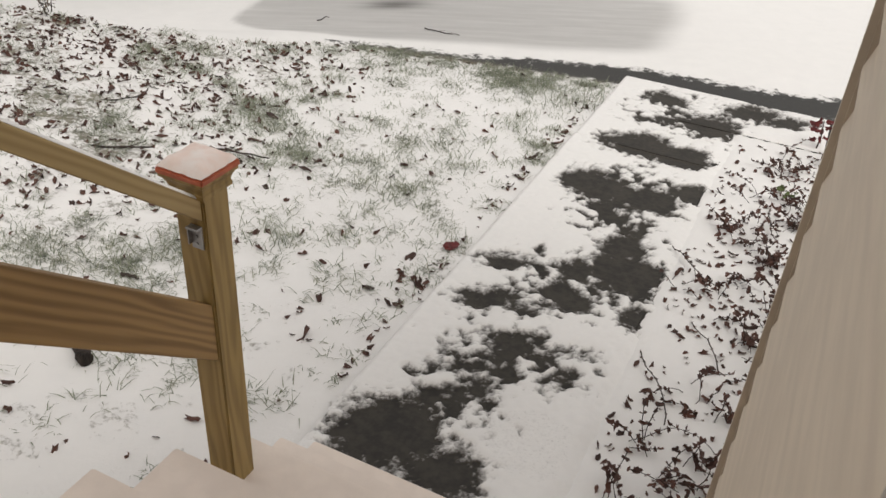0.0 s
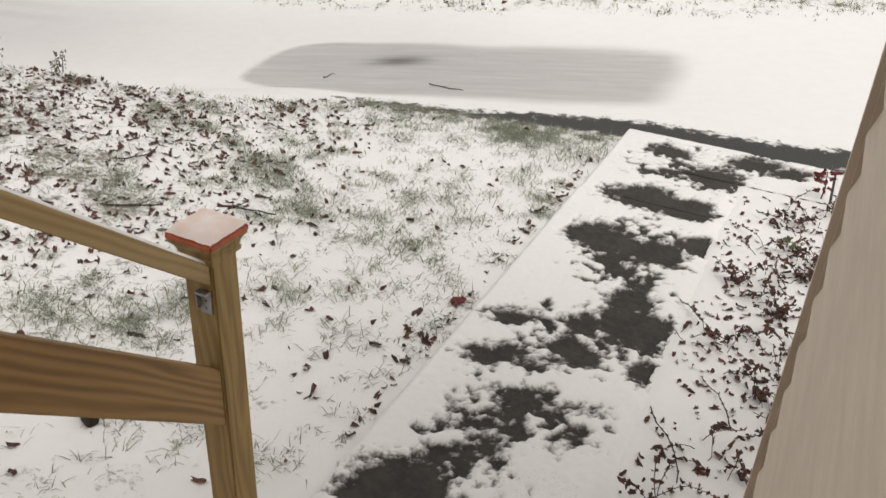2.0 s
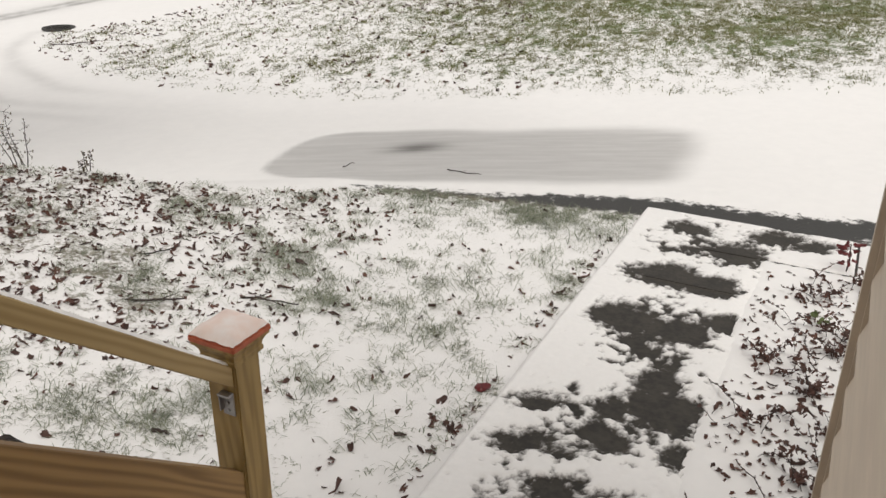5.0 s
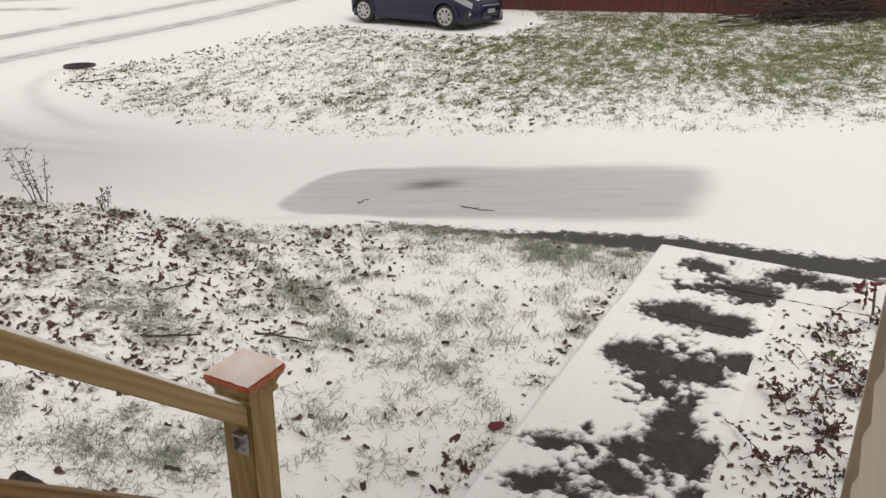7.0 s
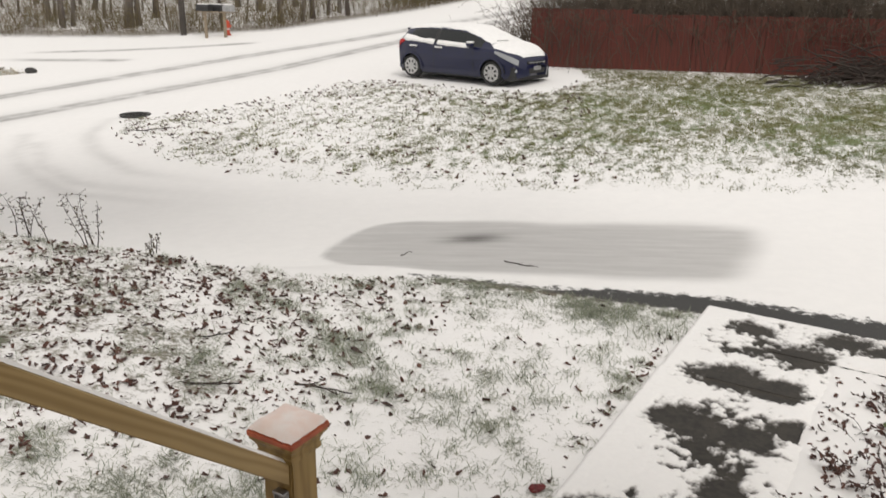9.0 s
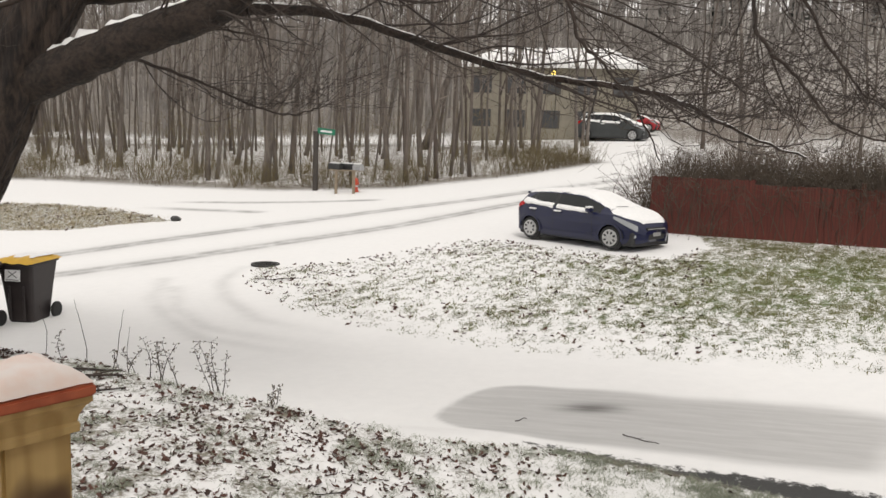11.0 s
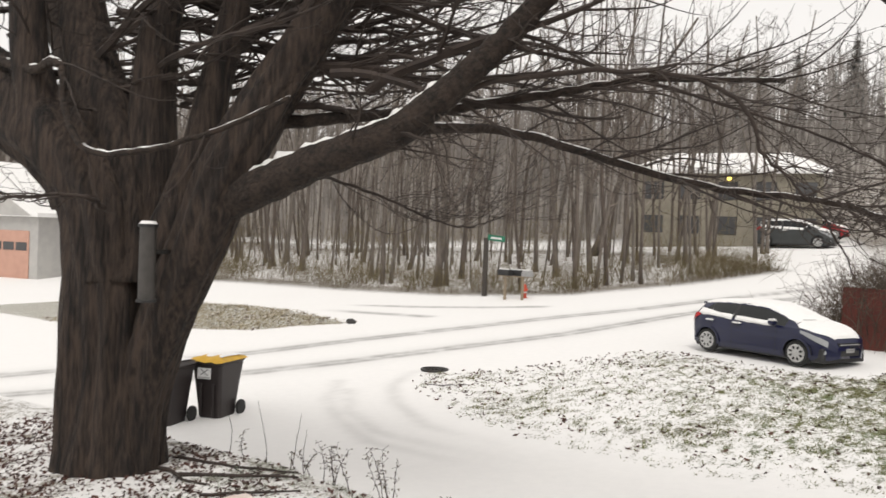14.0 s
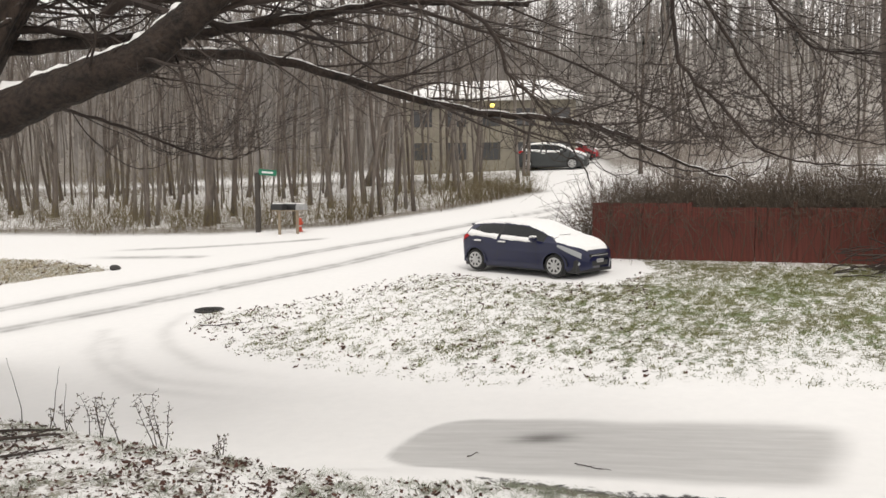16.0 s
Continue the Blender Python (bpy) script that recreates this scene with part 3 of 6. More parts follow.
def newel(b, a, z_edge, foot, timber):
    """Square post with a flared moulding and a red cap."""
    post = part("post", box(-0.0445, 0.0445, -0.0445, 0.0445, foot, z_edge - 0.03, 0.004, 2), timber, railing)
    post.location = (b, a, 0)
    g = Geo()
    prof = [(0.0450, -0.066), (0.052, -0.066), (0.0525, -0.056), (0.050, -0.052), (0.052, -0.042), (0.058, -0.031), (0.064, -0.025), (0.064, -0.018), (0.0, -0.018)]
    for r, z in prof:
        g.v += [(sx * r, sy * r, z_edge + z) for sx, sy in ((-1, -1), (1, -1), (1, 1), (-1, 1))]
    for k in range(len(prof) - 1):
        g.f += [(4 * k + s, 4 * k + (s + 1) % 4, 4 * k + 4 + (s + 1) % 4, 4 * k + 4 + s) for s in range(4)]
    cap = put("cap", g, timber, post, "moulded pine post cap")
    bm = box(-0.068, 0.068, -0.068, 0.068, z_edge - 0.0175, z_edge - 0.002, 0.003, 2)
    bmesh.ops.create_cone(bm, segments=4, radius1=0.0925, radius2=0.012, depth=0.014, cap_ends=True,
                          matrix=Matrix.Translation((0, 0, z_edge + 0.0055)) @ pose(0, 0, 0, 0, 0, 45))
    part("cap_plate", bm, M_CAPRED, cap, "red-stained cap edge")
    put("snow", snow_pad(0.0665, z_edge + 0.0005, 0.021), M_CAPSNOW, cap, "soft pillow of snow", smooth=True)
    return post


RAIL_B = -1.145
newel(-1.163, 1.275, 1.63, 0.58, M_POST)
newel(-1.140, 0.42, 2.367, 1.12, M_LITPINE)


def sloped(a0, a1, z0, z1, tall, thick, material, name, label):
    """A board between the posts; z0, z1: its top at each end."""
    g = Geo()
    n = 12
    for k in range(n + 1):
        t = k / n
        y, z = a0 + (a1 - a0) * t, z0 + (z1 - z0) * t
        e = 0.003
        for x, dz in ((-thick / 2 + e, 0), (thick / 2 - e, 0), (thick / 2, -e), (thick / 2, -tall + e), (thick / 2 - e, -tall), (-thick / 2 + e, -tall), (-thick / 2, -tall + e), (-thick / 2, -e)):
            g.v.append((RAIL_B + x, y, z + dz))
    for k in range(n):
        g.f += [(8 * k + s, 8 * k + 8 + s, 8 * k + 8 + (s + 1) % 8, 8 * k + (s + 1) % 8) for s in range(8)]
    g.f += [tuple(range(8)), tuple(8 * n + s for s in range(8))[::-1]]
    return put(name, g, material, railing, label)


sloped(1.229, 0.466, 1.562, 2.195, 0.058, 0.038, M_RAIL, "handrail", "pale pine handrail")
sloped(1.229, 0.466, 1.260, 1.892, 0.180, 0.038, M_BOARD, "lower_rail", "brown-grained lower board")
g = Geo()
for k in range(25):
    t = k / 24
    y, z = 1.225 - 0.755 * t, 1.5650 + 0.6285 * t
    w = 0.0165 + 0.002 * noise.noise((k * 0.7, 0, 0))
    hh = 0.008 + 0.003 * noise.noise((k * 0.5, 3, 0))
    g.v += [(RAIL_B - w, y, z), (RAIL_B - w * 0.6, y, z + hh), (RAIL_B + w * 0.6, y, z + hh), (RAIL_B + w, y, z)]
g.f = [(4 * k + s, 4 * k + s + 1, 4 * k + 5 + s, 4 * k + 4 + s) for k in range(24) for s in range(3)]
put("snow", g, M_SNOW, railing, "snow lying along the handrail", smooth=True)
bm = box(RAIL_B - 0.017, RAIL_B + 0.017, 1.208, 1.229, 1.484, 1.49, 0.001)
box(RAIL_B - 0.017, RAIL_B + 0.017, 1.225, 1.229, 1.425, 1.484, 0.001, bm=bm)
box(RAIL_B - 0.017, RAIL_B - 0.014, 1.212, 1.229, 1.44, 1.488, 0.0005, bm=bm)
bracket = part("bracket", bm, M_STEEL, railing, "galvanised rail bracket")
for z in (1.44, 1.46):
    part("screw", cyl(0.004, 0.004, pose(RAIL_B, 1.2235, z, 90), 8), M_STEEL, bracket)

# ---- walkway: slabs with snow lying on them ----
walkway = thing("walkway", HOUSE, "wet concrete slab walkway with patchy trodden snow", "walkway", kind="structure")
SLABS = [(-1.385, -0.38, 1.60, 3.05), (-1.385, -0.38, 3.06, 4.18), (-1.385, -0.38, 4.19, 5.34), (-1.37, -0.36, 5.352, 6.02), (-1.37, 0.28, 6.03, 6.66)]
for k, (x0, x1, y0, y1) in enumerate(SLABS):
    part("slab", box(x0, x1, y0, y1, -0.09, 0.02 + (0.007 if k >= 3 else 0.0), 0.008, 2), M_CONC, walkway)
# bare patches in the world's axes: centre and half widths
BARE = [(1.52, 5.29, 0.25, 0.17), (1.81, 5.11, 0.22, 0.17), (1.93, 6.14, 0.19, 0.13), (2.15, 5.66, 0.22, 0.20), (2.57, 5.93, 0.21, 0.13),
        (2.82, 5.78, 0.2, 0.10), (1.15, 4.67, 0.2, 0.21), (1.45, 4.47, 0.23, 0.18), (1.76, 4.57, 0.14, 0.12), (1.16, 3.62, 0.22, 0.21),
        (1.2, 3.94, 0.14, 0.15), (0.9, 3.66, 0.12, 0.13), (0.49, 3.7, 0.12, 0.05), (0.44, 3.37, 0.13, 0.08), (0.57, 3.28, 0.11, 0.06),
        (1.17, 3.25, 0.08, 0.06), (0.8, 3.43, 0.11, 0.13), (-0.05, 2.41, 0.25, 0.2), (0.19, 2.19, 0.13, 0.14), (0.3, 2.68, 0.08, 0.07),
        (0.27, 2.85, 0.09, 0.06), (0.69, 2.79, 0.08, 0.07), (0.54, 3.03, 0.15, 0.05), (0.46, 2.81, 0.04, 0.035), (0.75, 2.97, 0.1, 0.045)]
MOTTLED = [(1.2, 4.25, 0.30, 0.42), (0.85, 3.55, 0.38, 0.34), (0.55, 2.93, 0.36, 0.24), (1.95, 5.75, 0.40, 0.42), (1.38, 4.72, 0.46, 0.26), (0.2, 2.6, 0.26, 0.24)]
TURN_C, TURN_S = math.cos(radians(TURN)), math.sin(radians(TURN))


def snow_sheet(x0, x1, y0, y1, step, base, bare, warp=0.10, lift=0.03, seed=0.0):
    """Snow with ragged bare patches, through which the slab shows."""
    nx, ny = int((x1 - x0) / step) + 1, int((y1 - y0) / step) + 1
    g = Geo()
    g.thick = []
    for j in range(ny):
        for i in range(nx):
            x, y = x0 + i * step, y0 + j * step
            n1 = noise.fractal((x * 4, y * 4, seed), 0.9, 2.1, 4)
            n2 = noise.fractal((x * 19, y * 19, seed + 5), 0.8, 2.1, 4)
            d = 9.0
            wx, wy = x * TURN_C - y * TURN_S, x * TURN_S + y * TURN_C
            for bx, by, rx, ry in bare:
                q = math.hypot((wx - bx) / rx, (wy - by) / ry)
                d = min(d, (q - 1) * min(rx, ry))
            n3 = noise.fractal((x * 11, y * 11, seed + 3), 0.8, 2.1, 3)
            for bx, by, rx, ry in MOTTLED:
                q = math.hypot((wx - bx) / rx, (wy - by) / ry)
                d = min(d, (q - 1) * 0.12 + 0.085 + 0.13 * n3)
            d += n1 * warp * 0.75 + n2 * 0.06 + noise.fractal((x * 46, y * 46, seed + 9), 0.8, 2.1, 2) * 0.03 - 0.012
            edge = min(x - x0, x1 - x, y - y0, y1 - y)
            g.thick.append(min(0.34 + d / 0.11, 0.72 + 3 * max(0, math.hypot((x + 0.57) / 0.17, (y - 2.35) / 0.19) + 0.4 * n1 - 1)))
            h = min(max(d / 0.07, -1), 1)
            h = h * (1.5 - 0.5 * h * h)
            h = lift * (0.5 + 0.5 * h) - 0.005 + n2 * 0.0025
            h -= 0.02 * max(0, 1 - edge / 0.015) + 0.05 * max(0, (x + 0.42 + 0.03 * n1) / 0.16) * (1 if x1 < 0 else 0)
            g.v.append((x, y, base + h))
    g.f = [(j * nx + i, j * nx + i + 1, (j + 1) * nx + i + 1, (j + 1) * nx + i) for j in range(ny - 1) for i in range(nx - 1)]
    return g


for x0, x1, y0, y1, base in ((-1.392, -0.24, 1.62, 5.35, 0.02), (-1.378, -0.24, 5.325, 6.04, 0.027), (-1.378, 0.27, 6.02, 6.665, 0.027)):
    sheet = snow_sheet(x0, x1, y0, y1, 0.0125, base, BARE)
    ob = put("snow", sheet, M_TRODDEN, walkway, "trodden snow with bare patches", smooth=True)
    ob.data.attributes.new("thick", "FLOAT", "POINT").data.foreach_set("value", np.array(sheet.thick, np.float32))

# ---- blue hatchback ----
# lines along the car from tail to nose: half width, sill, belt, roof line and the roof's half width
CAR_LINES = {
    "half": [(-2.17, 0.58), (-2.1, 0.72), (-1.95, 0.84), (-1.6, 0.895), (-1.0, 0.91), (1.2, 0.91), (1.6, 0.885), (1.85, 0.81), (2.0, 0.71), (2.1, 0.58), (2.17, 0.42)],
    "sill": [(-2.17, 0.42), (-2.05, 0.28), (-1.8, 0.21), (-1.0, 0.185), (1.8, 0.19), (2.1, 0.21), (2.17, 0.26)],
    "belt": [(-2.17, 0.74), (-2.08, 0.97), (-1.8, 1.07), (-1.5, 1.045), (-0.6, 0.985), (0.4, 0.94), (1.0, 0.93), (1.3, 0.92), (1.6, 0.865), (1.9, 0.76), (2.05, 0.68), (2.13, 0.58), (2.17, 0.50)],
    "top": [(-2.17, 0.80), (-2.13, 0.99), (-2.0, 1.12), (-1.82, 1.345), (-1.5, 1.41), (-1.0, 1.455), (-0.4, 1.475), (0.1, 1.45), (0.4, 1.385), (0.8, 1.215), (1.15, 1.06), (1.3, 1.02), (1.6, 0.955), (1.9, 0.85), (2.05, 0.765), (2.13, 0.66), (2.17, 0.55)],
    "roof": [(-2.17, 0.42), (-2.05, 0.52), (-1.8, 0.56), (-1.4, 0.575), (-0.4, 0.60), (0.3, 0.585), (0.8, 0.64), (1.15, 0.71), (1.5, 0.69), (1.9, 0.57), (2.05, 0.48), (2.17, 0.3)],
}
CAR_X = np.linspace(-2.17, 2.17, 435)


def softened(points):
    """A line through the points, rounded at its corners but true at its ends."""
    line = np.interp(CAR_X, [p[0] for p in points], [p[1] for p in points])
    pad = np.pad(line, 8, mode="reflect", reflect_type="odd")
    return np.convolve(pad, np.ones(17) / 17, "valid")


CAR_TABLE = [softened(CAR_LINES[k]) for k in ("half", "sill", "belt", "top", "roof")]


def station(x):
    return [float(np.interp(x, CAR_X, line)) for line in CAR_TABLE]


def over_belt(x, y):
    """Height of the car's skin above the belt at x, y from the middle."""
    hw, sill, belt, top, tw = station(x)
    ys = [0, tw * 0.5, tw * 0.8, tw, hw * 0.955 * 0.35 + tw * 0.65, hw * 0.955]
    zs = [top, top - (top - belt) * 0.01, top - (top - belt) * 0.035, top - (top - belt) * 0.12, belt + (top - belt) * 0.60, belt]
    return float(np.interp(abs(y), ys, zs))


def wheel_cut(x, z):
    """True where the side of the body opens for a wheel."""
    return any(math.hypot(x - wx, z - 0.33) < 0.365 for wx in (-1.37, 1.28))


def welded(ob):
    """Joins loose quads into one smooth skin."""
    b = bmesh.new()
    b.from_mesh(ob.data)
    bmesh.ops.remove_doubles(b, verts=b.verts, dist=0.0005)
    b.to_mesh(ob.data)
    b.free()
    ob.data.shade_smooth()
    return ob


def car(name, m, paint, label, snowy=True, group=""):
    ob = thing(name, m, label, "car", group)
    xs = np.linspace(-2.17, 2.17, 200)
    NS, NG = 20, 14
    ring = []
    for x in xs:
        hw, sill, belt, top, tw = station(x)
        f = np.linspace(0, 1, NS)
        wid = hw * np.interp(f, [0, 0.2, 0.45, 0.62, 0.70, 0.86, 1], [0.93, 0.98, 0.995, 1.008, 0.995, 0.985, 0.955])
        side = [(float(w), sill + (belt - sill) * float(q)) for w, q in zip(wid, f)]
        for g_ in np.linspace(0, 1, NG + 1)[1:]:
            side.append((float(np.interp(g_, [0, 0.6, 0.88], [hw * 0.955, hw * 0.955 * 0.35 + tw * 0.65, tw])), belt + (top - belt) * min(0.88, float(g_))))
        side += [(tw * 0.8, top - (top - belt) * 0.035), (tw * 0.5, top - (top - belt) * 0.01), (0, top)]
        ring.append(side)
    body, glass, pillars = Geo(), Geo(), {(sgn, nm2): Geo() for sgn in (1, -1) for nm2 in ("middle", "rear")}
    for sgn in (1, -1):
        for i in range(len(xs) - 1):
            for k in range(len(ring[0]) - 1):
                p = [(xs[i + di], sgn * ring[i + di][k + dk][0], ring[i + di][k + dk][1]) for di, dk in ((0, 0), (1, 0), (1, 1), (0, 1))]
                cx, cz = sum(q[0] for q in p) / 4, sum(q[2] for q in p) / 4
                if k < NS - 2 and wheel_cut(cx, cz):
                    continue
                if sgn < 0:
                    p = p[::-1]
                level = (k - NS + 1.5) / NG
                rise = min(0.80, 0.80 * (cx + 1.78) / 0.42)
                win = 0.04 < level < rise and -1.78 < cx < 0.92
                if win and (-0.62 < cx < -0.52 or -1.36 < cx < -1.32):
                    pillars[sgn, "middle" if cx > -1 else "rear"].add(p, [(0, 1, 2, 3)])
                elif win or (level > 0.95 and (0.46 < cx < 1.12 or -2.06 < cx < -1.86)):
                    glass.add(p, [(0, 1, 2, 3)])
                else:
                    body.add(p, [(0, 1, 2, 3)])
        for i in (0, len(xs) - 1):
            body.add([(xs[i], sgn * y, z) for y, z in ring[i]] + [(xs[i], 0, ring[i][0][1])], [tuple(range(len(ring[i]) + 1))])
    welded(put("body", body, paint, ob))
    welded(put("window", glass, M_GLASS, ob, "dark side windows"))
    for key in pillars:
        welded(put("pillar", pillars[key], M_BLACK, ob, "black door pillar"))
    # dark floor and wheel wells
    part("underbody", box(-1.95, 2.0, -0.78, 0.78, 0.13, 0.5, 0.03), M_BLACK, ob)
    for wx in (-1.37, 1.28):
        for sgn in (1, -1):
            tyre = bmesh.new()
            bmesh.ops.create_cone(tyre, cap_ends=True, segments=32, radius1=0.316, radius2=0.316, depth=0.21, matrix=pose(0, 0, 0, 90))
            bmesh.ops.bevel(tyre, geom=[e for e in tyre.edges if abs(e.verts[0].co.y - e.verts[1].co.y) < 1e-4], offset=0.035, segments=2, affect="EDGES")
            w = thing_part("wheel", ob, (wx, sgn * 0.79, 0.316))
            part("tyre", tyre, M_RUBBER, w, "black tyre")
            rim = Geo()
            side = sgn * 0.1055
            n = 40
            for r0, r1 in ((0.195, 0.225),):
                for s in range(n):
                    a0, a1 = 2 * math.pi * s / n, 2 * math.pi * (s + 1) / n
                    rim.add([(r * math.cos(a), side + sgn * 0.004, r * math.sin(a)) for r, a in ((r0, a0), (r1, a0), (r1, a1), (r0, a1))], [(0, 1, 2, 3)])
            put("wheel_rim", rim, M_SILVER, w)
            cover = Geo()
            for s in range(n):
                a0, a1 = 2 * math.pi * s / n, 2 * math.pi * (s + 1) / n
                cover.add([(0, side + sgn * 0.016, 0), (0.2 * math.cos(a0), side + sgn * 0.005, 0.2 * math.sin(a0)), (0.2 * math.cos(a1), side + sgn * 0.005, 0.2 * math.sin(a1))], [(0, 1, 2)])
            disc = put("wheel_cover", cover, M_SILVER, w, "silver wheel cover with dark openings")
            for s in range(8):
                a = 2 * math.pi * (s + 0.5) / 8
                hole = Geo()
                hole.add([((0.142 + 0.046 * math.cos(b)) * math.cos(a) - 0.030 * math.sin(b) * math.sin(a) * (1 + 0.35 * math.cos(b)), side + sgn * 0.0185,
                           (0.142 + 0.046 * math.cos(b)) * math.sin(a) + 0.030 * math.sin(b) * math.cos(a) * (1 + 0.35 * math.cos(b))) for b in np.linspace(0, 2 * math.pi, 13)[:-1]], [tuple(range(12))])
                put("opening", hole, M_BLACK, w)
            part("hub", cyl(0.045, 0.02, pose(0, side + sgn * 0.008, 0, 90), 16), M_SILVER, w)
            arch = Geo()
            for s in range(24):
                a0, a1 = math.pi * s / 24, math.pi * (s + 1) / 24
                arch.add([(0.375 * math.cos(a), y, 0.02 + 0.375 * math.sin(a)) for a, y in ((a0, -sgn * 0.4), (a1, -sgn * 0.4), (a1, sgn * 0.10), (a0, sgn * 0.10))], [(0, 1, 2, 3)])
            put("wheel_arch", arch, M_BLACK, w)
            lip = Geo()
            for s in range(32):
                a0, a1 = math.pi * (s - 2) / 28, math.pi * (s - 1) / 28
                lip.add([(r * math.cos(a), sgn * 0.132, 0.014 + r * math.sin(a)) for r, a in ((0.335, a0), (0.395, a0), (0.395, a1), (0.335, a1))], [(0, 1, 2, 3)])
            put("arch_lip", lip, paint, w)
    for sgn in (1, -1):
        hl = Geo()
        for s in range(8):
            x0, x1 = 1.36 + s * 0.085, 1.36 + (s + 1) * 0.085
            q = []
            for x, f in ((x0, 0.90 - 0.026 * s), (x1, 0.90 - 0.026 * (s + 1)), (x1, 0.985), (x0, 0.985)):
                hw, sill, belt, top, tw = station(x)
                q.append((x + 0.004, sgn * (hw * float(np.interp(f, [0.62, 0.7, 0.86, 1], [1.008, 0.995, 0.985, 0.955])) + 0.008), sill + (belt - sill) * f))
            hl.add(q, [(0, 1, 2, 3)])
        put("headlight", hl, M_LAMPW, ob, "clear swept-back headlight")
        part("fog_lamp", cyl(0.05, 0.03, pose(1.99, sgn * 0.71, 0.40, 0, 70, sgn * 45), 14), M_LAMPW, ob, "round fog lamp")
        tl = Geo()
        for s in range(4):
            x0, x1 = -2.14 + s * 0.115, -2.14 + (s + 1) * 0.115
            q = []
            for x, f in ((x0, 0.68 + 0.06 * s), (x1, 0.74 + 0.06 * s), (x1, 1.0), (x0, 1.0)):
                hw, sill, belt, top, tw = station(x)
                q.append((x - 0.006, sgn * (hw * (1.0 if f < 0.9 else 0.955) + 0.012), sill + (belt - sill) * f))
            tl.add(q, [(0, 1, 2, 3)])
        put("tail_light", tl, M_LAMPR, ob, "red tail light")
        mir = part("mirror", box(0.60, 0.76, sgn * 0.99 - 0.10, sgn * 0.99 + 0.10, 0.955, 1.085, 0.035, 3), paint, ob, "side mirror with snow on it")
        if snowy:
            part("snow", box(0.605, 0.755, sgn * 0.99 - 0.09, sgn * 0.99 + 0.09, 1.06, 1.112, 0.02, 2), M_SNOW, mir)
        for dx in (-1.26, -0.40):
            hd = part("door_handle", box(dx - 0.10, dx + 0.10, sgn * 0.925 - 0.02, sgn * 0.925 + 0.02, 0.845, 0.88, 0.01, 2), paint, ob)
            if snowy:
                part("snow", box(dx - 0.14, dx + 0.11, sgn * 0.925 - 0.025, sgn * 0.925 + 0.028, 0.872, 0.915, 0.012, 2), M_SNOW, hd)
        for sx in (-1.22, -0.57, 0.72):
            seam = Geo()
            for k in range(5):
                hw, sill, belt, top, tw = station(sx)
                f0, f1 = 0.12 + k * 0.17, 0.12 + (k + 1) * 0.17
                seam.add([(sx + e, sgn * hw * 1.008, sill + (belt - sill) * f) for e, f in ((-0.005, f0), (0.005, f0), (0.005, f1), (-0.005, f1))], [(0, 1, 2, 3)])
            put("door_seam", seam, M_BLACK, ob)
    gr = part("grille", box(2.0, 2.178, -0.36, 0.36, 0.30, 0.47, 0.02, 2), M_BLACK, ob, "black lower grille")
    part("upper_grille", box(2.0, 2.168, -0.40, 0.40, 0.545, 0.635, 0.015, 2), M_BLACK, ob, "slim black upper grille")
    part("grille_bar", box(2.06, 2.176, -0.36, 0.36, 0.585, 0.605, 0.006), M_SILVER, ob, "chrome grille bar")
    part("number_plate", box(2.179, 2.191, -0.15, 0.15, 0.40, 0.50, 0.003), M_MAILGREY, gr, "pale number plate")
    part("plate_print", box(2.1915, 2.195, -0.11, 0.11, 0.44, 0.48, 0), M_GREYBAR, gr)
    part("spoiler", box(-1.90, -1.70, -0.56, 0.56, 1.30, 1.345, 0.012, 2), paint, ob)
    if snowy:
        # snow over roof, windscreen and bonnet, with a soft ragged rim
        for xa, xb in ((-1.93, 1.16), (1.185, 2.07)):
            sn = Geo()
            cols = np.linspace(xa, xb, 90 if xa < 0 else 40)
            rows_ = 25
            for x in cols:
                hw, sill, belt, top, tw = station(x)
                reach = float(np.interp(x, [-1.93, 0.3, 0.7, 1.1, 1.3, 1.7, 2.07], [tw * 1.03, tw * 1.03, tw * 1.02, tw * 1.0, hw * 0.90, hw * 0.88, hw * 0.72]))
                for j in range(rows_):
                    v = 2 * j / (rows_ - 1) - 1
                    y = v * reach * (1 + 0.03 * noise.noise((x * 6, v, xa)))
                    e = max(abs(v) ** 7, max(0, 1 - min(x - xa + 0.01, xb - x + 0.01) / 0.06) ** 2)
                    sn.v.append((x, y, over_belt(x, y) + 0.042 * (1 - e) + 0.005 + 0.004 * noise.noise((x * 7, y * 7, 1))))
            sn.f = [(i * rows_ + j, (i + 1) * rows_ + j, (i + 1) * rows_ + j + 1, i * rows_ + j + 1) for i in range(len(cols) - 1) for j in range(rows_ - 1)]
            put("snow", sn, M_SNOW, ob, "snow lying on the car", smooth=True)
        wiper = Geo()
        wiper.tube([(1.12, -0.45, over_belt(1.12, 0.45) + 0.05), (1.14, 0.0, over_belt(1.14, 0) + 0.05)], [0.008, 0.006], 5)
        put("wiper", wiper, M_BLACK, ob, "wiper arm lying in snow")
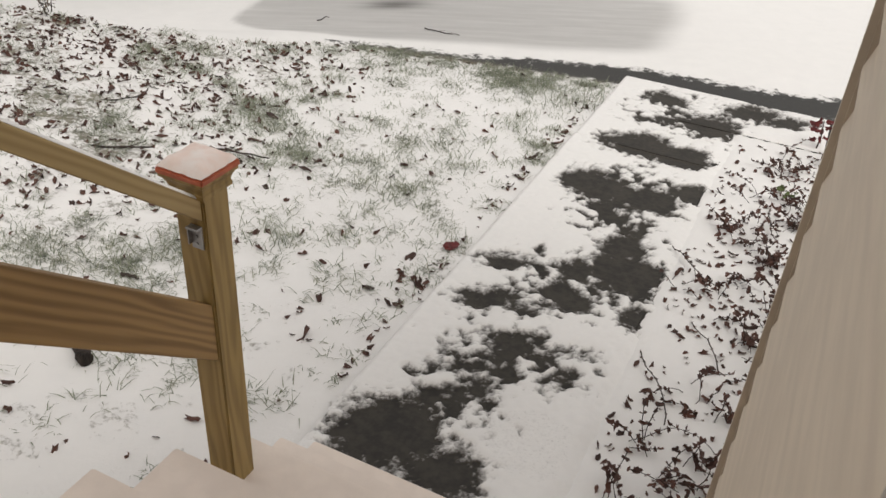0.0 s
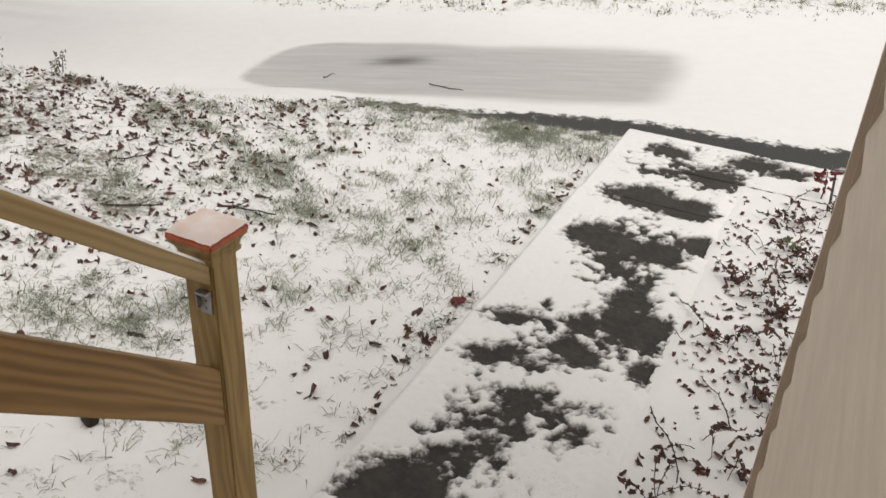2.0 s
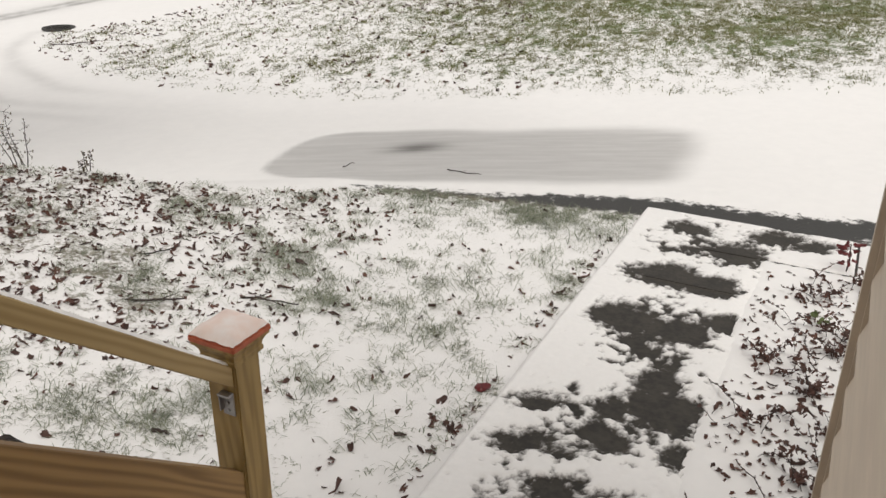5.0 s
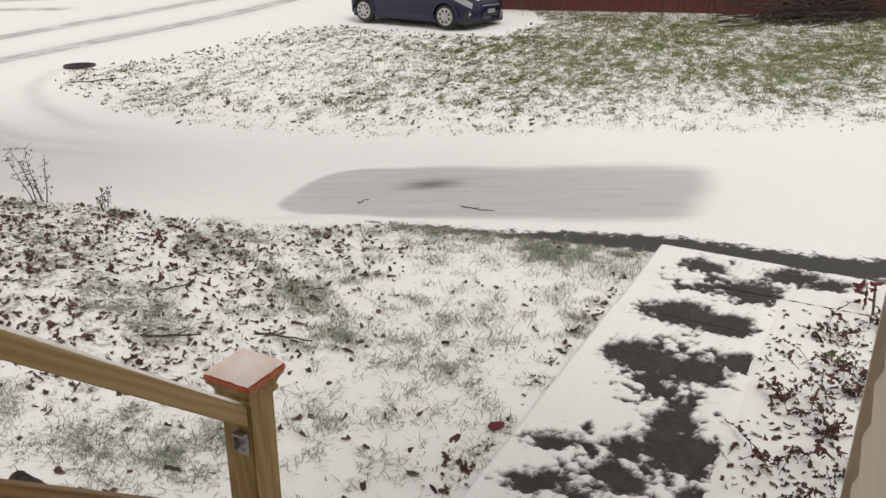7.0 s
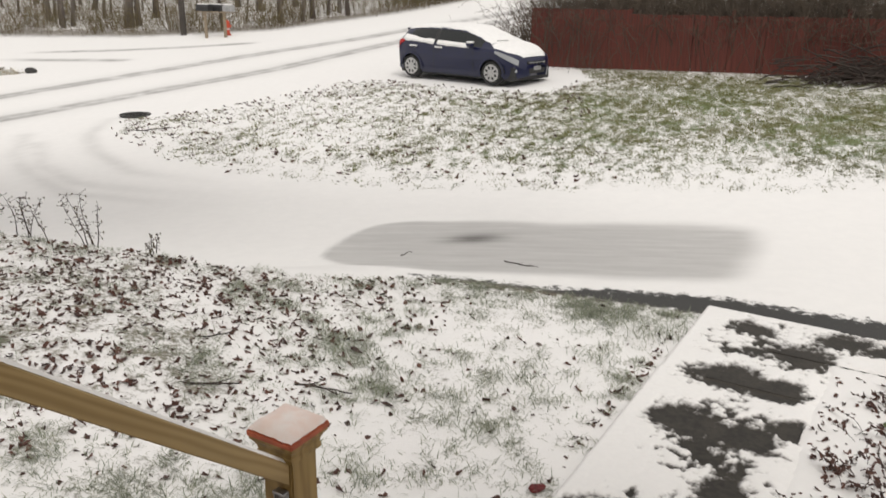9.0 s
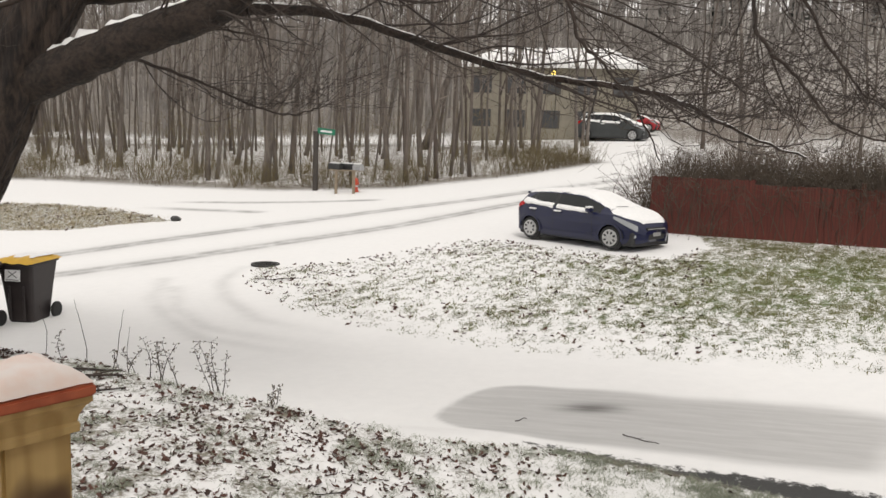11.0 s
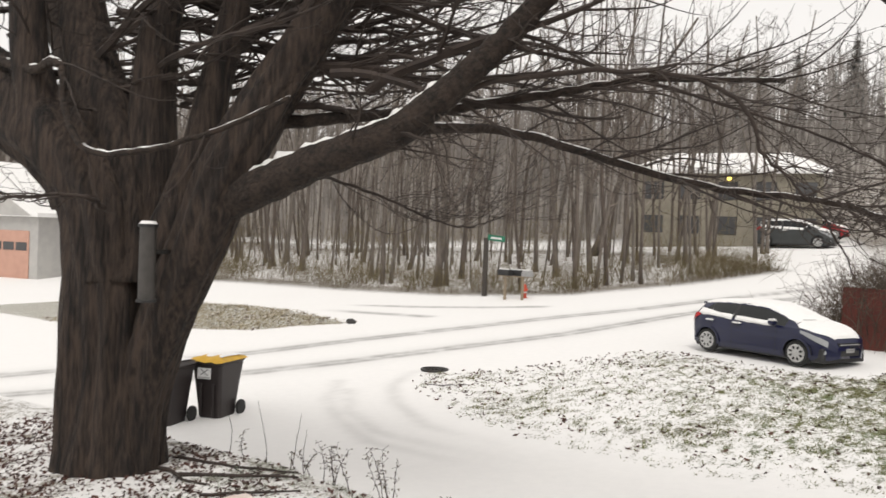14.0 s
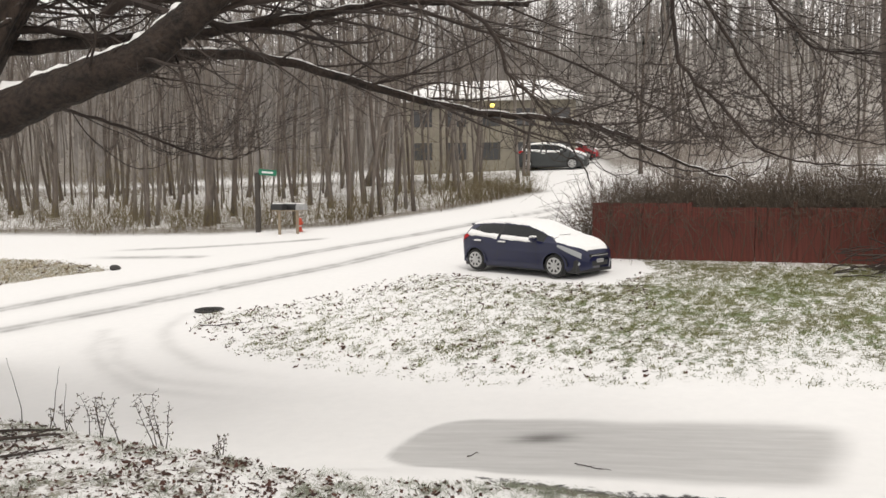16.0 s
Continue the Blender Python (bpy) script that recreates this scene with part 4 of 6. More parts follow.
        # snow along the window sills
        for sgn in (1, -1):
            sn = Geo()
            cols = np.linspace(-1.75, 0.55, 47)
            for x in cols:
                hw, sill, belt, top, tw = station(x)
                up = 0.105 + 0.05 * noise.noise((x * 2.2, sgn, 0)) + 0.03 * sstep(-0.9, -1.6, x)
                dn = 0.02 + 0.05 * max(0, noise.noise((x * 3.5, sgn, 4)))
                for f, off in ((-dn, 0.010), (0.0, 0.025), (float(up) * 0.6, 0.016), (float(up), -0.012)):
                    y = hw * 0.955 if f <= 0 else hw * 0.955 + (tw - hw * 0.955) * 0.6 * f / max(0.01, (top - belt) * 0.62)
                    sn.v.append((x, sgn * (y + off), belt + f))
            sn.f = [(4 * i + j, 4 * i + 4 + j, 4 * i + 5 + j, 4 * i + 1 + j) for i in range(46) for j in range(3) if not (-0.63 < cols[i] < -0.50)]
            put("snow", sn, M_SNOW, ob, "snow caught along the window sill", smooth=True)
    # short overhangs before and behind the wheels
    for child in [c for c in ob.children_recursive if c.type == "MESH" and (c.parent == ob or c.parent.type == "MESH")]:
        for v in child.data.vertices:
            if v.co.x > 1.28:
                v.co.x = 1.28 + (v.co.x - 1.28) * 0.84
            elif v.co.x < -1.37:
                v.co.x = -1.37 + (v.co.x + 1.37) * 0.84
    return ob


def thing_part(name, parent, loc):
    o = new(name)
    o.parent, o.location = parent, loc
    return o


CAR = (-0.98, 20.56)
slope = math.degrees(math.atan2(hz(0.1, 20.1) - hz(-2.0, 21.8), 2.7))
car("car", pose(CAR[0], CAR[1], hz(*CAR) + 0.0, 0, -slope, -37) @ Matrix.Diagonal((0.945, 0.88, 0.855, 1)), M_PAINT, "dark blue hatchback parked with snow on roof and bonnet")
car("car", pose(-1.6, 61.5, hz(-1.6, 61.5), 0, 0, -12) @ Matrix.Diagonal((1.25, 1.1, 1.3, 1)), M_TRUCK, "dark grey off-road car parked far up the street")
car("car", pose(-0.2, 67, hz(-0.2, 67) + 0.3, 0, 0, -10), M_REDCAR, "red car under snow far up the street")

# ---- wheeled bins ----


def bin_thing(m, lid_mat, label, sticker):
    ob = thing("wheeled_bin", m, label, "bin", "wheeled bins at the kerb")
    bm = bmesh.new()
    secs = [(0.0, 0.20, 0.23), (0.03, 0.215, 0.245), (0.55, 0.255, 0.305), (0.93, 0.29, 0.36), (0.945, 0.315, 0.385), (0.985, 0.315, 0.385), (0.985, 0.28, 0.35), (0.9, 0.27, 0.34)]
    loops = []
    for z, hx, hy in secs:
        pts, r = [], 0.05
        for cx, cy, a0 in ((hx - r, hy - r, 0), (-hx + r, hy - r, 90), (-hx + r, -hy + r, 180), (hx - r, -hy + r, 270)):
            for s in range(4):
                a = radians(a0 + s * 30)
                pts.append(bm.verts.new((cx + r * math.cos(a), cy + r * math.sin(a), z)))
        loops.append(pts)
    for p, q in zip(loops, loops[1:]):
        for s in range(16):
            bm.faces.new((p[s], p[(s + 1) % 16], q[(s + 1) % 16], q[s]))
    bm.faces.new(loops[0][::-1])
    bm.faces.new(loops[-1])
    part("bin_body", bm, M_BIN, ob)
    lid = bmesh.new()
    n, k = 12, 14
    vs = []
    for j in range(k + 1):
        v = 2 * j / k - 1
        row = []
        for i in range(n + 1):
            u = 2 * i / n - 1
            e = max(abs(u), abs(v))
            row.append(lid.verts.new((u * 0.335, v * 0.415, 0.99 + 0.075 * (1 - e ** 4) - (0.02 if e > 0.99 else 0) - 0.01 * math.cos(u * 9))))
        vs.append(row)
    for j in range(k):
        for i in range(n):
            lid.faces.new((vs[j][i], vs[j][i + 1], vs[j + 1][i + 1], vs[j + 1][i]))
    lid_ob = part("lid", lid, lid_mat, ob, "", True)
    g = Geo()
    for j in range(11):
        for i in range(11):
            u, v = i / 5 - 1, j / 5 - 1
            e = max(abs(u), abs(v))
            g.v.append((u * 0.25 * (1 + 0.2 * noise.noise((u, v, 2))), 0.04 + v * 0.30 * (1 + 0.2 * noise.noise((u, v, 8))), 1.052 + 0.026 * (1 - e ** 3)))
    g.f = [(j * 11 + i, j * 11 + i + 1, j * 11 + i + 12, j * 11 + i + 11) for j in range(10) for i in range(10)]
    put("snow", g, M_SNOW, lid_ob, "thin snow on the lid", smooth=True)
    part("handle", cyl(0.018, 0.46, pose(0, 0.43, 0.95, 0, 90), 10), M_BIN, ob)
    part("axle", cyl(0.012, 0.62, pose(0, 0.27, 0.13, 0, 90), 8), M_IRON, ob)
    for s in (-1, 1):
        w = cyl(0.13, 0.06, pose(s * 0.29, 0.28, 0.13, 0, 90), 24)
        bmesh.ops.bevel(w, geom=list(w.edges), offset=0.012, segments=1, affect="EDGES")
        part("wheel", w, M_RUBBER, ob)
        part("rib", box(s * 0.12 - 0.02, s * 0.12 + 0.02, -0.332, -0.30, 0.05, 0.60, 0.01), M_BIN, ob)
    if sticker:
        lab = part("label_plate", box(-0.17, 0.09, -0.345, -0.338, 0.66, 0.88, 0), M_WHITE, ob, "white sticker with grey print")
        lab.rotation_euler = (radians(-4), 0, 0)
        lab.location = (0, -0.065, 0.0)
        for a in (-35, 35):
            b = part("print", box(-0.09, 0.09, -0.349, -0.346, -0.009, 0.009, 0), M_GREYBAR, lab)
            b.rotation_euler = (0, radians(a), 0)
            b.location = (-0.04, 0.0, 0.77)
        part("print", box(-0.15, 0.07, -0.349, -0.346, 0.675, 0.69, 0), M_GREYBAR, lab)
    return ob


bin_thing(pose(-9.47, 11.42, hz(-9.47, 11.42), 0, 0, 6), M_YELLOW, "dark brown wheeled bin with a yellow lid dusted with snow", True)
bin_thing(pose(-9.85, 10.62, hz(-9.85, 10.62), 0, 0, 9), M_BIN, "dark wheeled bin with dark lid behind the tree", False)

# ---- drain cover, sign, mailboxes, hydrant ----
drain = thing("drain_cover", pose(-7.74, 16.6, hz(-7.74, 16.6) + 0.012) @ Matrix.Diagonal((0.76, 0.76, 1, 1)), "round dark iron drain cover clear of snow", "drain cover")
bm = cyl(0.36, 0.02, Matrix(), 32)
bmesh.ops.bevel(bm, geom=list(bm.edges), offset=0.006, segments=1, affect="EDGES")
plate = part("cover", bm, M_IRON, drain)
ringg = Geo()
ringg.tube([(0.39 * math.cos(a), 0.39 * math.sin(a), 0.0) for a in np.linspace(0, 2 * math.pi, 33)], [0.025] * 33, 6)
put("frame", ringg, M_IRON, drain)
for k in range(-3, 4):
    w = math.sqrt(0.3 ** 2 - (k * 0.085) ** 2)
    part("rib", box(-w, w, k * 0.085 - 0.012, k * 0.085 + 0.012, 0.008, 0.017, 0), M_IRON, drain)

SX, SY = -12.9, 32.6
sign = thing("street_sign", pose(SX, SY, hz(SX, SY)), "green street name sign on a dark wooden post", "sign")
part("post", box(-0.09, 0.09, -0.09, 0.09, -0.1, 2.45, 0.015), M_POLE, sign)
pl = part("sign_panel", box(-0.15, 0.62, -0.015, 0.015, 2.36, 2.60, 0.004), M_SIGN, sign, "green name panel")
pl.rotation_euler = (0, radians(5), 0)
part("print", box(0.0, 0.48, -0.021, -0.017, 2.44, 2.52, 0), M_WHITE, pl, "pale bar of lettering")

MX, MY = -11.2, 31.6
MZ = hz(MX, MY)


def mailbox(x, y, z, material, label, yaw):
    ob = thing("mailbox", pose(x, y, z, 0, 0, yaw), label, "mailbox", "mailboxes on the stand")
    g = Geo()
    prof = [(-0.12, 0.0), (0.12, 0.0), (0.12, 0.14)] + [(0.12 * math.cos(a), 0.14 + 0.11 * math.sin(a)) for a in np.linspace(0.2, math.pi - 0.2, 9)] + [(-0.12, 0.14)]
    n = len(prof)
    g.v = [(px, yy, pz) for yy in (-0.32, 0.32) for px, pz in prof]
    g.f = [(k, (k + 1) % n, n + (k + 1) % n, n + k) for k in range(n)] + [tuple(range(n))[::-1], tuple(range(n, 2 * n))]
    put("box_body", g, material, ob)
    g2 = Geo()
    g2.v = [(px * 1.06, yy, pz * 1.04) for yy in (-0.345, -0.322) for px, pz in prof]
    g2.f = list(g.f)
    put("door", g2, material, ob)
    part("snow", box(-0.085, 0.085, -0.3, 0.3, 0.235, 0.275, 0.018, 2), M_SNOW, ob, "snow on top")
    return ob


stand = thing("mailbox_stand", pose(MX, MY, MZ), "pale wooden stand with two posts for mailboxes", "mailbox stand")
for x in (-0.42, 0.32):
    part("post", box(x - 0.05, x + 0.05, -0.05, 0.05, -0.1, 0.92, 0.008), M_PALEWOOD, stand)
part("shelf", box(-0.65, 0.65, -0.2, 0.2, 0.92, 0.96, 0.006), M_PALEWOOD, stand)
mailbox(MX - 0.45, MY, MZ + 0.961, M_BLACK, "black arched mailbox with snow on top", 62)
mailbox(MX + 0.02, MY + 0.08, MZ + 0.961, M_BLACK, "black arched mailbox beside a grey one", 62)
mailbox(MX + 0.42, MY - 0.06, MZ + 0.961, M_MAILGREY, "grey arched mailbox with snow on top", 62)
HX, HY = -11.0, 32.2
hyd = thing("fire_hydrant", pose(HX, HY, hz(HX, HY)) @ Matrix.Diagonal((0.8, 0.8, 0.8, 1)), "orange-red fire hydrant with a white band", "hydrant")
part("base", cyl(0.17, 0.06, pose(0, 0, 0.03), 16), M_ORANGE, hyd)
part("barrel", cyl(0.115, 0.5, pose(0, 0, 0.31), 16), M_ORANGE, hyd)
part("band", cyl(0.13, 0.06, pose(0, 0, 0.30), 16), M_WHITE, hyd, "white band")
bm = bmesh.new()
bmesh.ops.create_uvsphere(bm, u_segments=16, v_segments=8, radius=0.13, matrix=Matrix.Translation((0, 0, 0.58)))
part("bonnet", bm, M_ORANGE, hyd)
part("nozzle", cyl(0.06, 0.36, pose(0, 0, 0.44, 0, 90), 12), M_ORANGE, hyd)

# ---- red-brown board fence ----
fence = thing("fence", Matrix(), "weathered red-brown board fence with gaps", "fence")
A, B = Vector((0.50, 22.4)), Vector((6.75, 19.8))
fd = (B - A).normalized()
rnd = random.Random(5)
board = Geo()
board.v = [(x, y, z) for z in (0, 1.0) for x, y in ((-0.5, -0.5), (0.5, -0.5), (0.5, 0.5), (-0.5, 0.5))]
board.f = [(3, 2, 1, 0), (4, 5, 6, 7), (0, 1, 5, 4), (1, 2, 6, 5), (2, 3, 7, 6), (3, 0, 4, 7)]
plank_me = board.mesh("plank", M_FENCE)
yaw = math.degrees(math.atan2(fd.y, fd.x))
L = 17.0
pos = 0.0
while pos < L:
    p = A + fd * pos
    z0 = hz(p.x, p.y) - 0.03
    zt = 1.86 + 0.012 * pos - (0.10 if 2.6 < pos < 99 else 0) + rnd.uniform(-0.012, 0.012)
    o = new("plank", plank_me)
    o.parent = fence
    w = 0.1365 if pos < 4 or rnd.random() < 0.7 else rnd.uniform(0.116, 0.130)
    o.matrix_world = pose(p.x, p.y, z0, 0, rnd.uniform(-0.4, 0.4), yaw) @ Matrix.Diagonal((w, 0.02, zt - z0, 1))
    pos += 0.1375
for zz in (0.75, 1.55):
    for k in range(7):
        p = A + fd * (k * 2.44 + 1.22)
        o = new("cross_rail", plank_me)
        o.parent = fence
        o.matrix_world = pose(p.x + 0.03, p.y + 0.05, hz(p.x, p.y) - 0.45 + zz, 0, 0, yaw) @ Matrix.Diagonal((2.44, 0.04, 0.09, 1))
for k in range(8):
    p = A + fd * (k * 2.44 + 0.05)
    o = new("fence_post", plank_me)
    o.parent = fence
    o.matrix_world = pose(p.x + 0.04, p.y + 0.10, hz(p.x, p.y) - 0.1, 0, 0, yaw) @ Matrix.Diagonal((0.09, 0.09, 1.55, 1))

# ---- the big maple by the drive ----
rng = random.Random(11)


def smooth_line(pts, n):
    """A soft curve through the points."""
    pts = [Vector(p) for p in pts]
    ts = np.linspace(0, len(pts) - 1, n)
    out = []
    for t in ts:
        k = min(int(t), len(pts) - 2)
        f = t - k
        p0, p1, p2, p3 = pts[max(k - 1, 0)], pts[k], pts[k + 1], pts[min(k + 2, len(pts) - 1)]
        out.append(0.5 * ((2 * p1) + (p2 - p0) * f + (2 * p0 - 5 * p1 + 4 * p2 - p3) * f * f + (3 * p1 - p0 - 3 * p2 + p3) * f ** 3))
    return out


def snow_on(geo, line, radii, start=0.0, cover=0.55):
    """Snow along the upper side of a limb, in broken stretches."""
    run = []
    for k, (p, r) in enumerate(zip(line, radii)):
        keep = noise.noise((p.x * 1.6, p.y * 1.6, p.z * 1.6)) > 0.45 - cover and k / len(line) >= start
        d = (line[min(k + 1, len(line) - 1)] - line[max(k - 1, 0)]).normalized()
        if keep and abs(d.z) < 0.75:
            run.append((p + Vector((0, 0, r * 0.80)), max(r * (0.40 + 0.35 * noise.noise((p.x * 9, p.y * 9, p.z * 9))), 0.006)))
        if (not keep or k == len(line) - 1) and run:
            if len(run) > 2:
                rr = [q[1] for q in run]
                rr[0] = rr[-1] = 0.003
                geo.tube([q[0] for q in run], rr, 6)
            run = []


def grow(geo, snow, start, heading, length, radius, depth, droop=0.0, lift=0.5):
    """A bare branch that forks into curving twigs; its tips turn up."""
    n = max(5, int(length / 0.11))
    p, d = Vector(start), Vector(heading).normalized()
    line, radii = [p.copy()], [radius]
    curl = Vector((rng.gauss(0, 1), rng.gauss(0, 1), rng.gauss(0, 0.6))) * (1.15 / n)
    for k in range(n):
        t = (k + 1) / n
        if rng.random() < 0.22:
            curl = -curl * rng.uniform(0.5, 1.1)
        rise = -droop * (1 - t) * 0.9 / n + lift * max(0, t - 0.35) * 2.6 / n
        if p.z < 2.95:
            rise += 4.0 / n
        d = (d + curl + Vector((rng.gauss(0, 0.07), rng.gauss(0, 0.07), rng.gauss(0, 0.06) + rise))).normalized()
        p = p + d * (length / n)
        line.append(p.copy())
        radii.append(max(radius * (1 - 0.8 * t), 0.0019))
    if min(q.z for q in line) < 2.62:
        return
    geo.tube(line, radii, 5 if radius > 0.02 else (4 if radius > 0.008 else 3), cap=False)
    if snow is not None and radius > 0.016:
        snow_on(snow, line, radii, 0.0, 0.15)
    if depth <= 0:
        return
    kids = max(2, int(length / (0.30 if depth > 1 else 0.24)))
    for c in range(kids):
        t = 0.15 + 0.8 * (c + rng.random()) / kids
        k = min(int(t * n), n - 1)
        q = line[k]
        base = (line[k + 1] - line[k]).normalized()
        side = base.cross(Vector((0, 0, 1)))
        side = side.normalized() if side.length > 1e-3 else Vector((1, 0, 0))
        s = 1 if (c % 2) else -1
        out = (base * rng.uniform(0.5, 1.0) + side * s * rng.uniform(0.4, 0.9) + Vector((0, 0, rng.uniform(-0.45, 0.5)))).normalized()
        grow(geo, snow if depth > 1 else None, q, out, length * rng.uniform(0.30, 0.55) * (1.15 - 0.5 * t), max(radii[k] * 0.55, 0.003), depth - 1, droop, lift)


maple = thing("maple_tree", pose(0, 0, 0), "large bare maple with thick furrowed trunk and snow on its limbs", "tree")
trunk = Geo()


def stem(pts, r, n=22, sides=20, flute=0.10, seed=0.0):
    """A thick stem with a fluted, uneven skin."""
    line = smooth_line(pts, n)
    rad = np.interp(np.linspace(0, len(r) - 1, n), range(len(r)), r)
    k0 = len(trunk.v)
    trunk.tube(line, list(rad), sides)
    for i in range(n):
        for s in range(sides):
            v = trunk.v[k0 + i * sides + s]
            c = line[i]
            q = v - c
            f = 1 + flute * noise.noise((q.x * 3.2 / max(rad[i], 0.1) * 0.35, q.y * 3.2 / max(rad[i], 0.1) * 0.35, seed + c.z * 0.35)) * 1.6 + 0.05 * noise.noise((v.x * 7, v.y * 7, v.z * 1.5))
            ang = math.atan2(q.y, q.x)
            f += 0.05 * math.sin(ang * 11 + 4 * noise.noise((seed, c.z * 0.5, 0))) * (1 if rad[i] > 0.22 else 0.4)
            trunk.v[k0 + i * sides + s] = c + q * f
    return line, rad


stem([(-6.58, 6.25, 0.1), (-6.56, 6.22, 0.6), (-6.55, 6.2, 1.4), (-6.56, 6.2, 2.2), (-6.7, 6.2, 3.0), (-7.2, 6.1, 3.6), (-7.9, 6.0, 4.0), (-9.0, 5.8, 4.7)], [0.56, 0.47, 0.43, 0.42, 0.42, 0.42, 0.40, 0.34], 40, 72, 0.22)
stem([(-6.42, 6.3, 0.1), (-6.32, 6.3, 1.0), (-5.92, 6.25, 1.9), (-5.45, 6.2, 2.7), (-5.15, 6.2, 3.3), (-4.75, 6.3, 4.0), (-4.3, 6.4, 4.7), (-3.8, 6.6, 5.8)], [0.34, 0.29, 0.27, 0.28, 0.28, 0.24, 0.2, 0.15], 40, 60, 0.2, 4.0)
stem([(-6.5, 6.3, 2.2), (-6.55, 6.3, 3.1), (-6.8, 6.3, 3.9), (-7.2, 6.35, 4.8), (-7.5, 6.4, 6.0)], [0.45, 0.36, 0.30, 0.25, 0.2], 18, 18, 0.12, 8.0)
stem([(-6.4, 6.4, 2.4), (-6.3, 6.4, 3.2), (-6.3, 6.4, 4.0), (-6.2, 6.4, 4.9), (-6.0, 6.5, 6.2)], [0.36, 0.26, 0.22, 0.19, 0.15], 18, 16, 0.12, 12.0)
stem([(-6.6, 6.3, 2.6), (-7.0, 6.5, 3.7), (-7.9, 6.8, 4.7), (-8.9, 7.0, 6.0)], [0.34, 0.26, 0.2, 0.13], 18, 18, 0.12, 16.0)
stem([(-6.0, 6.3, 2.5), (-5.75, 6.45, 3.4), (-5.6, 6.55, 4.3), (-5.3, 6.7, 5.8)], [0.28, 0.20, 0.16, 0.11], 18, 16, 0.12, 20.0)
stem([(-7.0, 6.15, 3.0), (-7.3, 5.9, 3.9), (-7.4, 5.8, 4.8), (-7.2, 5.7, 6.0)], [0.3, 0.22, 0.17, 0.12], 18, 16, 0.12, 24.0)
put("trunk", trunk, M_BARK, maple, "thick dark furrowed trunk of several stems", smooth=True)

BOUGHS = {
    "main": ([(-5.3, 6.2, 2.95), (-4.7, 6.15, 3.17), (-4.06, 6.1, 3.39), (-3.4, 6.1, 3.6), (-3.0, 6.1, 3.86), (-2.67, 6.1, 4.12), (-2.35, 6.1, 4.4), (-1.7, 6.0, 5.0)], 0.20, 0.085),
    "long": ([(-4.2, 6.4, 3.5), (-3.55, 7.3, 3.80), (-2.85, 7.9, 3.80), (-1.76, 8.0, 3.48), (-0.93, 8.0, 3.28), (-0.13, 8.0, 3.2), (0.39, 8.0, 3.05), (0.91, 8.0, 2.80), (1.42, 8.0, 2.62)], 0.062, 0.008),
    "upper": ([(-5.0, 6.4, 3.75), (-4.4, 6.6, 3.82), (-3.79, 6.6, 3.84), (-3.07, 6.6, 3.87), (-2.21, 6.6, 3.97), (-1.4, 6.6, 4.05), (-0.4, 6.6, 4.0)], 0.075, 0.018),
    "twin": ([(-5.05, 6.3, 3.9), (-4.5, 6.5, 3.93), (-4.0, 6.6, 3.86), (-3.6, 6.7, 3.8)], 0.045, 0.02),
    "loop": ([(-8.0, 5.72, 4.46), (-7.21, 5.7, 4.24), (-6.85, 5.62, 4.28), (-6.66, 5.6, 4.20), (-6.55, 5.55, 3.81), (-6.25, 5.55, 3.43), (-5.6, 5.6, 3.43), (-4.84, 5.75, 3.64), (-4.3, 5.9, 3.9)], 0.055, 0.02),
    "high": ([(-3.0, 6.1, 3.9), (-2.2, 6.2, 4.05), (-1.2, 6.1, 4.0), (-0.65, 6.0, 3.75), (-0.5, 6.0, 3.4), (-0.27, 6.0, 3.17), (-0.03, 6.0, 2.85), (0.09, 6.0, 2.58)], 0.028, 0.004),
    "right": ([(-1.5, 6.0, 4.9), (-0.4, 6.0, 4.7), (0.4, 6.0, 4.25), (0.61, 6.0, 3.9), (0.68, 6.0, 3.45), (1.0, 6.0, 3.11), (1.2, 6.0, 2.88), (1.55, 6.0, 2.76), (2.1, 6.0, 2.74)], 0.026, 0.004),
    "right_two": ([(-0.4, 6.0, 4.7), (0.5, 6.1, 4.4), (0.85, 6.0, 3.85), (1.18, 6.0, 3.3), (1.48, 6.0, 3.0), (2.1, 6.0, 2.87)], 0.02, 0.004),
    "right_three": ([(0.2, 6.0, 4.7), (0.95, 6.0, 4.2), (1.3, 6.0, 3.8), (1.6, 6.0, 3.52), (2.1, 6.0, 3.5), (2.7, 6.0, 3.6)], 0.018, 0.004),
    "low": ([(-4.3, 6.15, 3.28), (-4.6, 7.0, 3.3), (-4.3, 7.6, 3.15), (-3.9, 7.9, 2.95), (-3.5, 8.0, 2.86), (-3.2, 8.1, 2.98)], 0.022, 0.005),
    "left": ([(-6.2, 5.7, 2.9), (-6.0, 5.2, 3.0), (-6.9, 4.9, 2.9), (-8.0, 4.8, 2.6)], 0.03, 0.006),
    "sweep": ([(-2.5, 6.1, 4.3), (-1.9, 6.6, 4.2), (-1.0, 7.0, 3.95), (0.0, 7.2, 3.6), (0.7, 7.3, 3.2), (1.2, 7.4, 2.95)], 0.022, 0.004),
    "dropping": ([(0.0, 8.0, 3.2), (0.35, 7.8, 2.9), (0.75, 7.7, 2.75), (1.2, 7.7, 2.72), (1.7, 7.7, 2.85)], 0.012, 0.004),
}
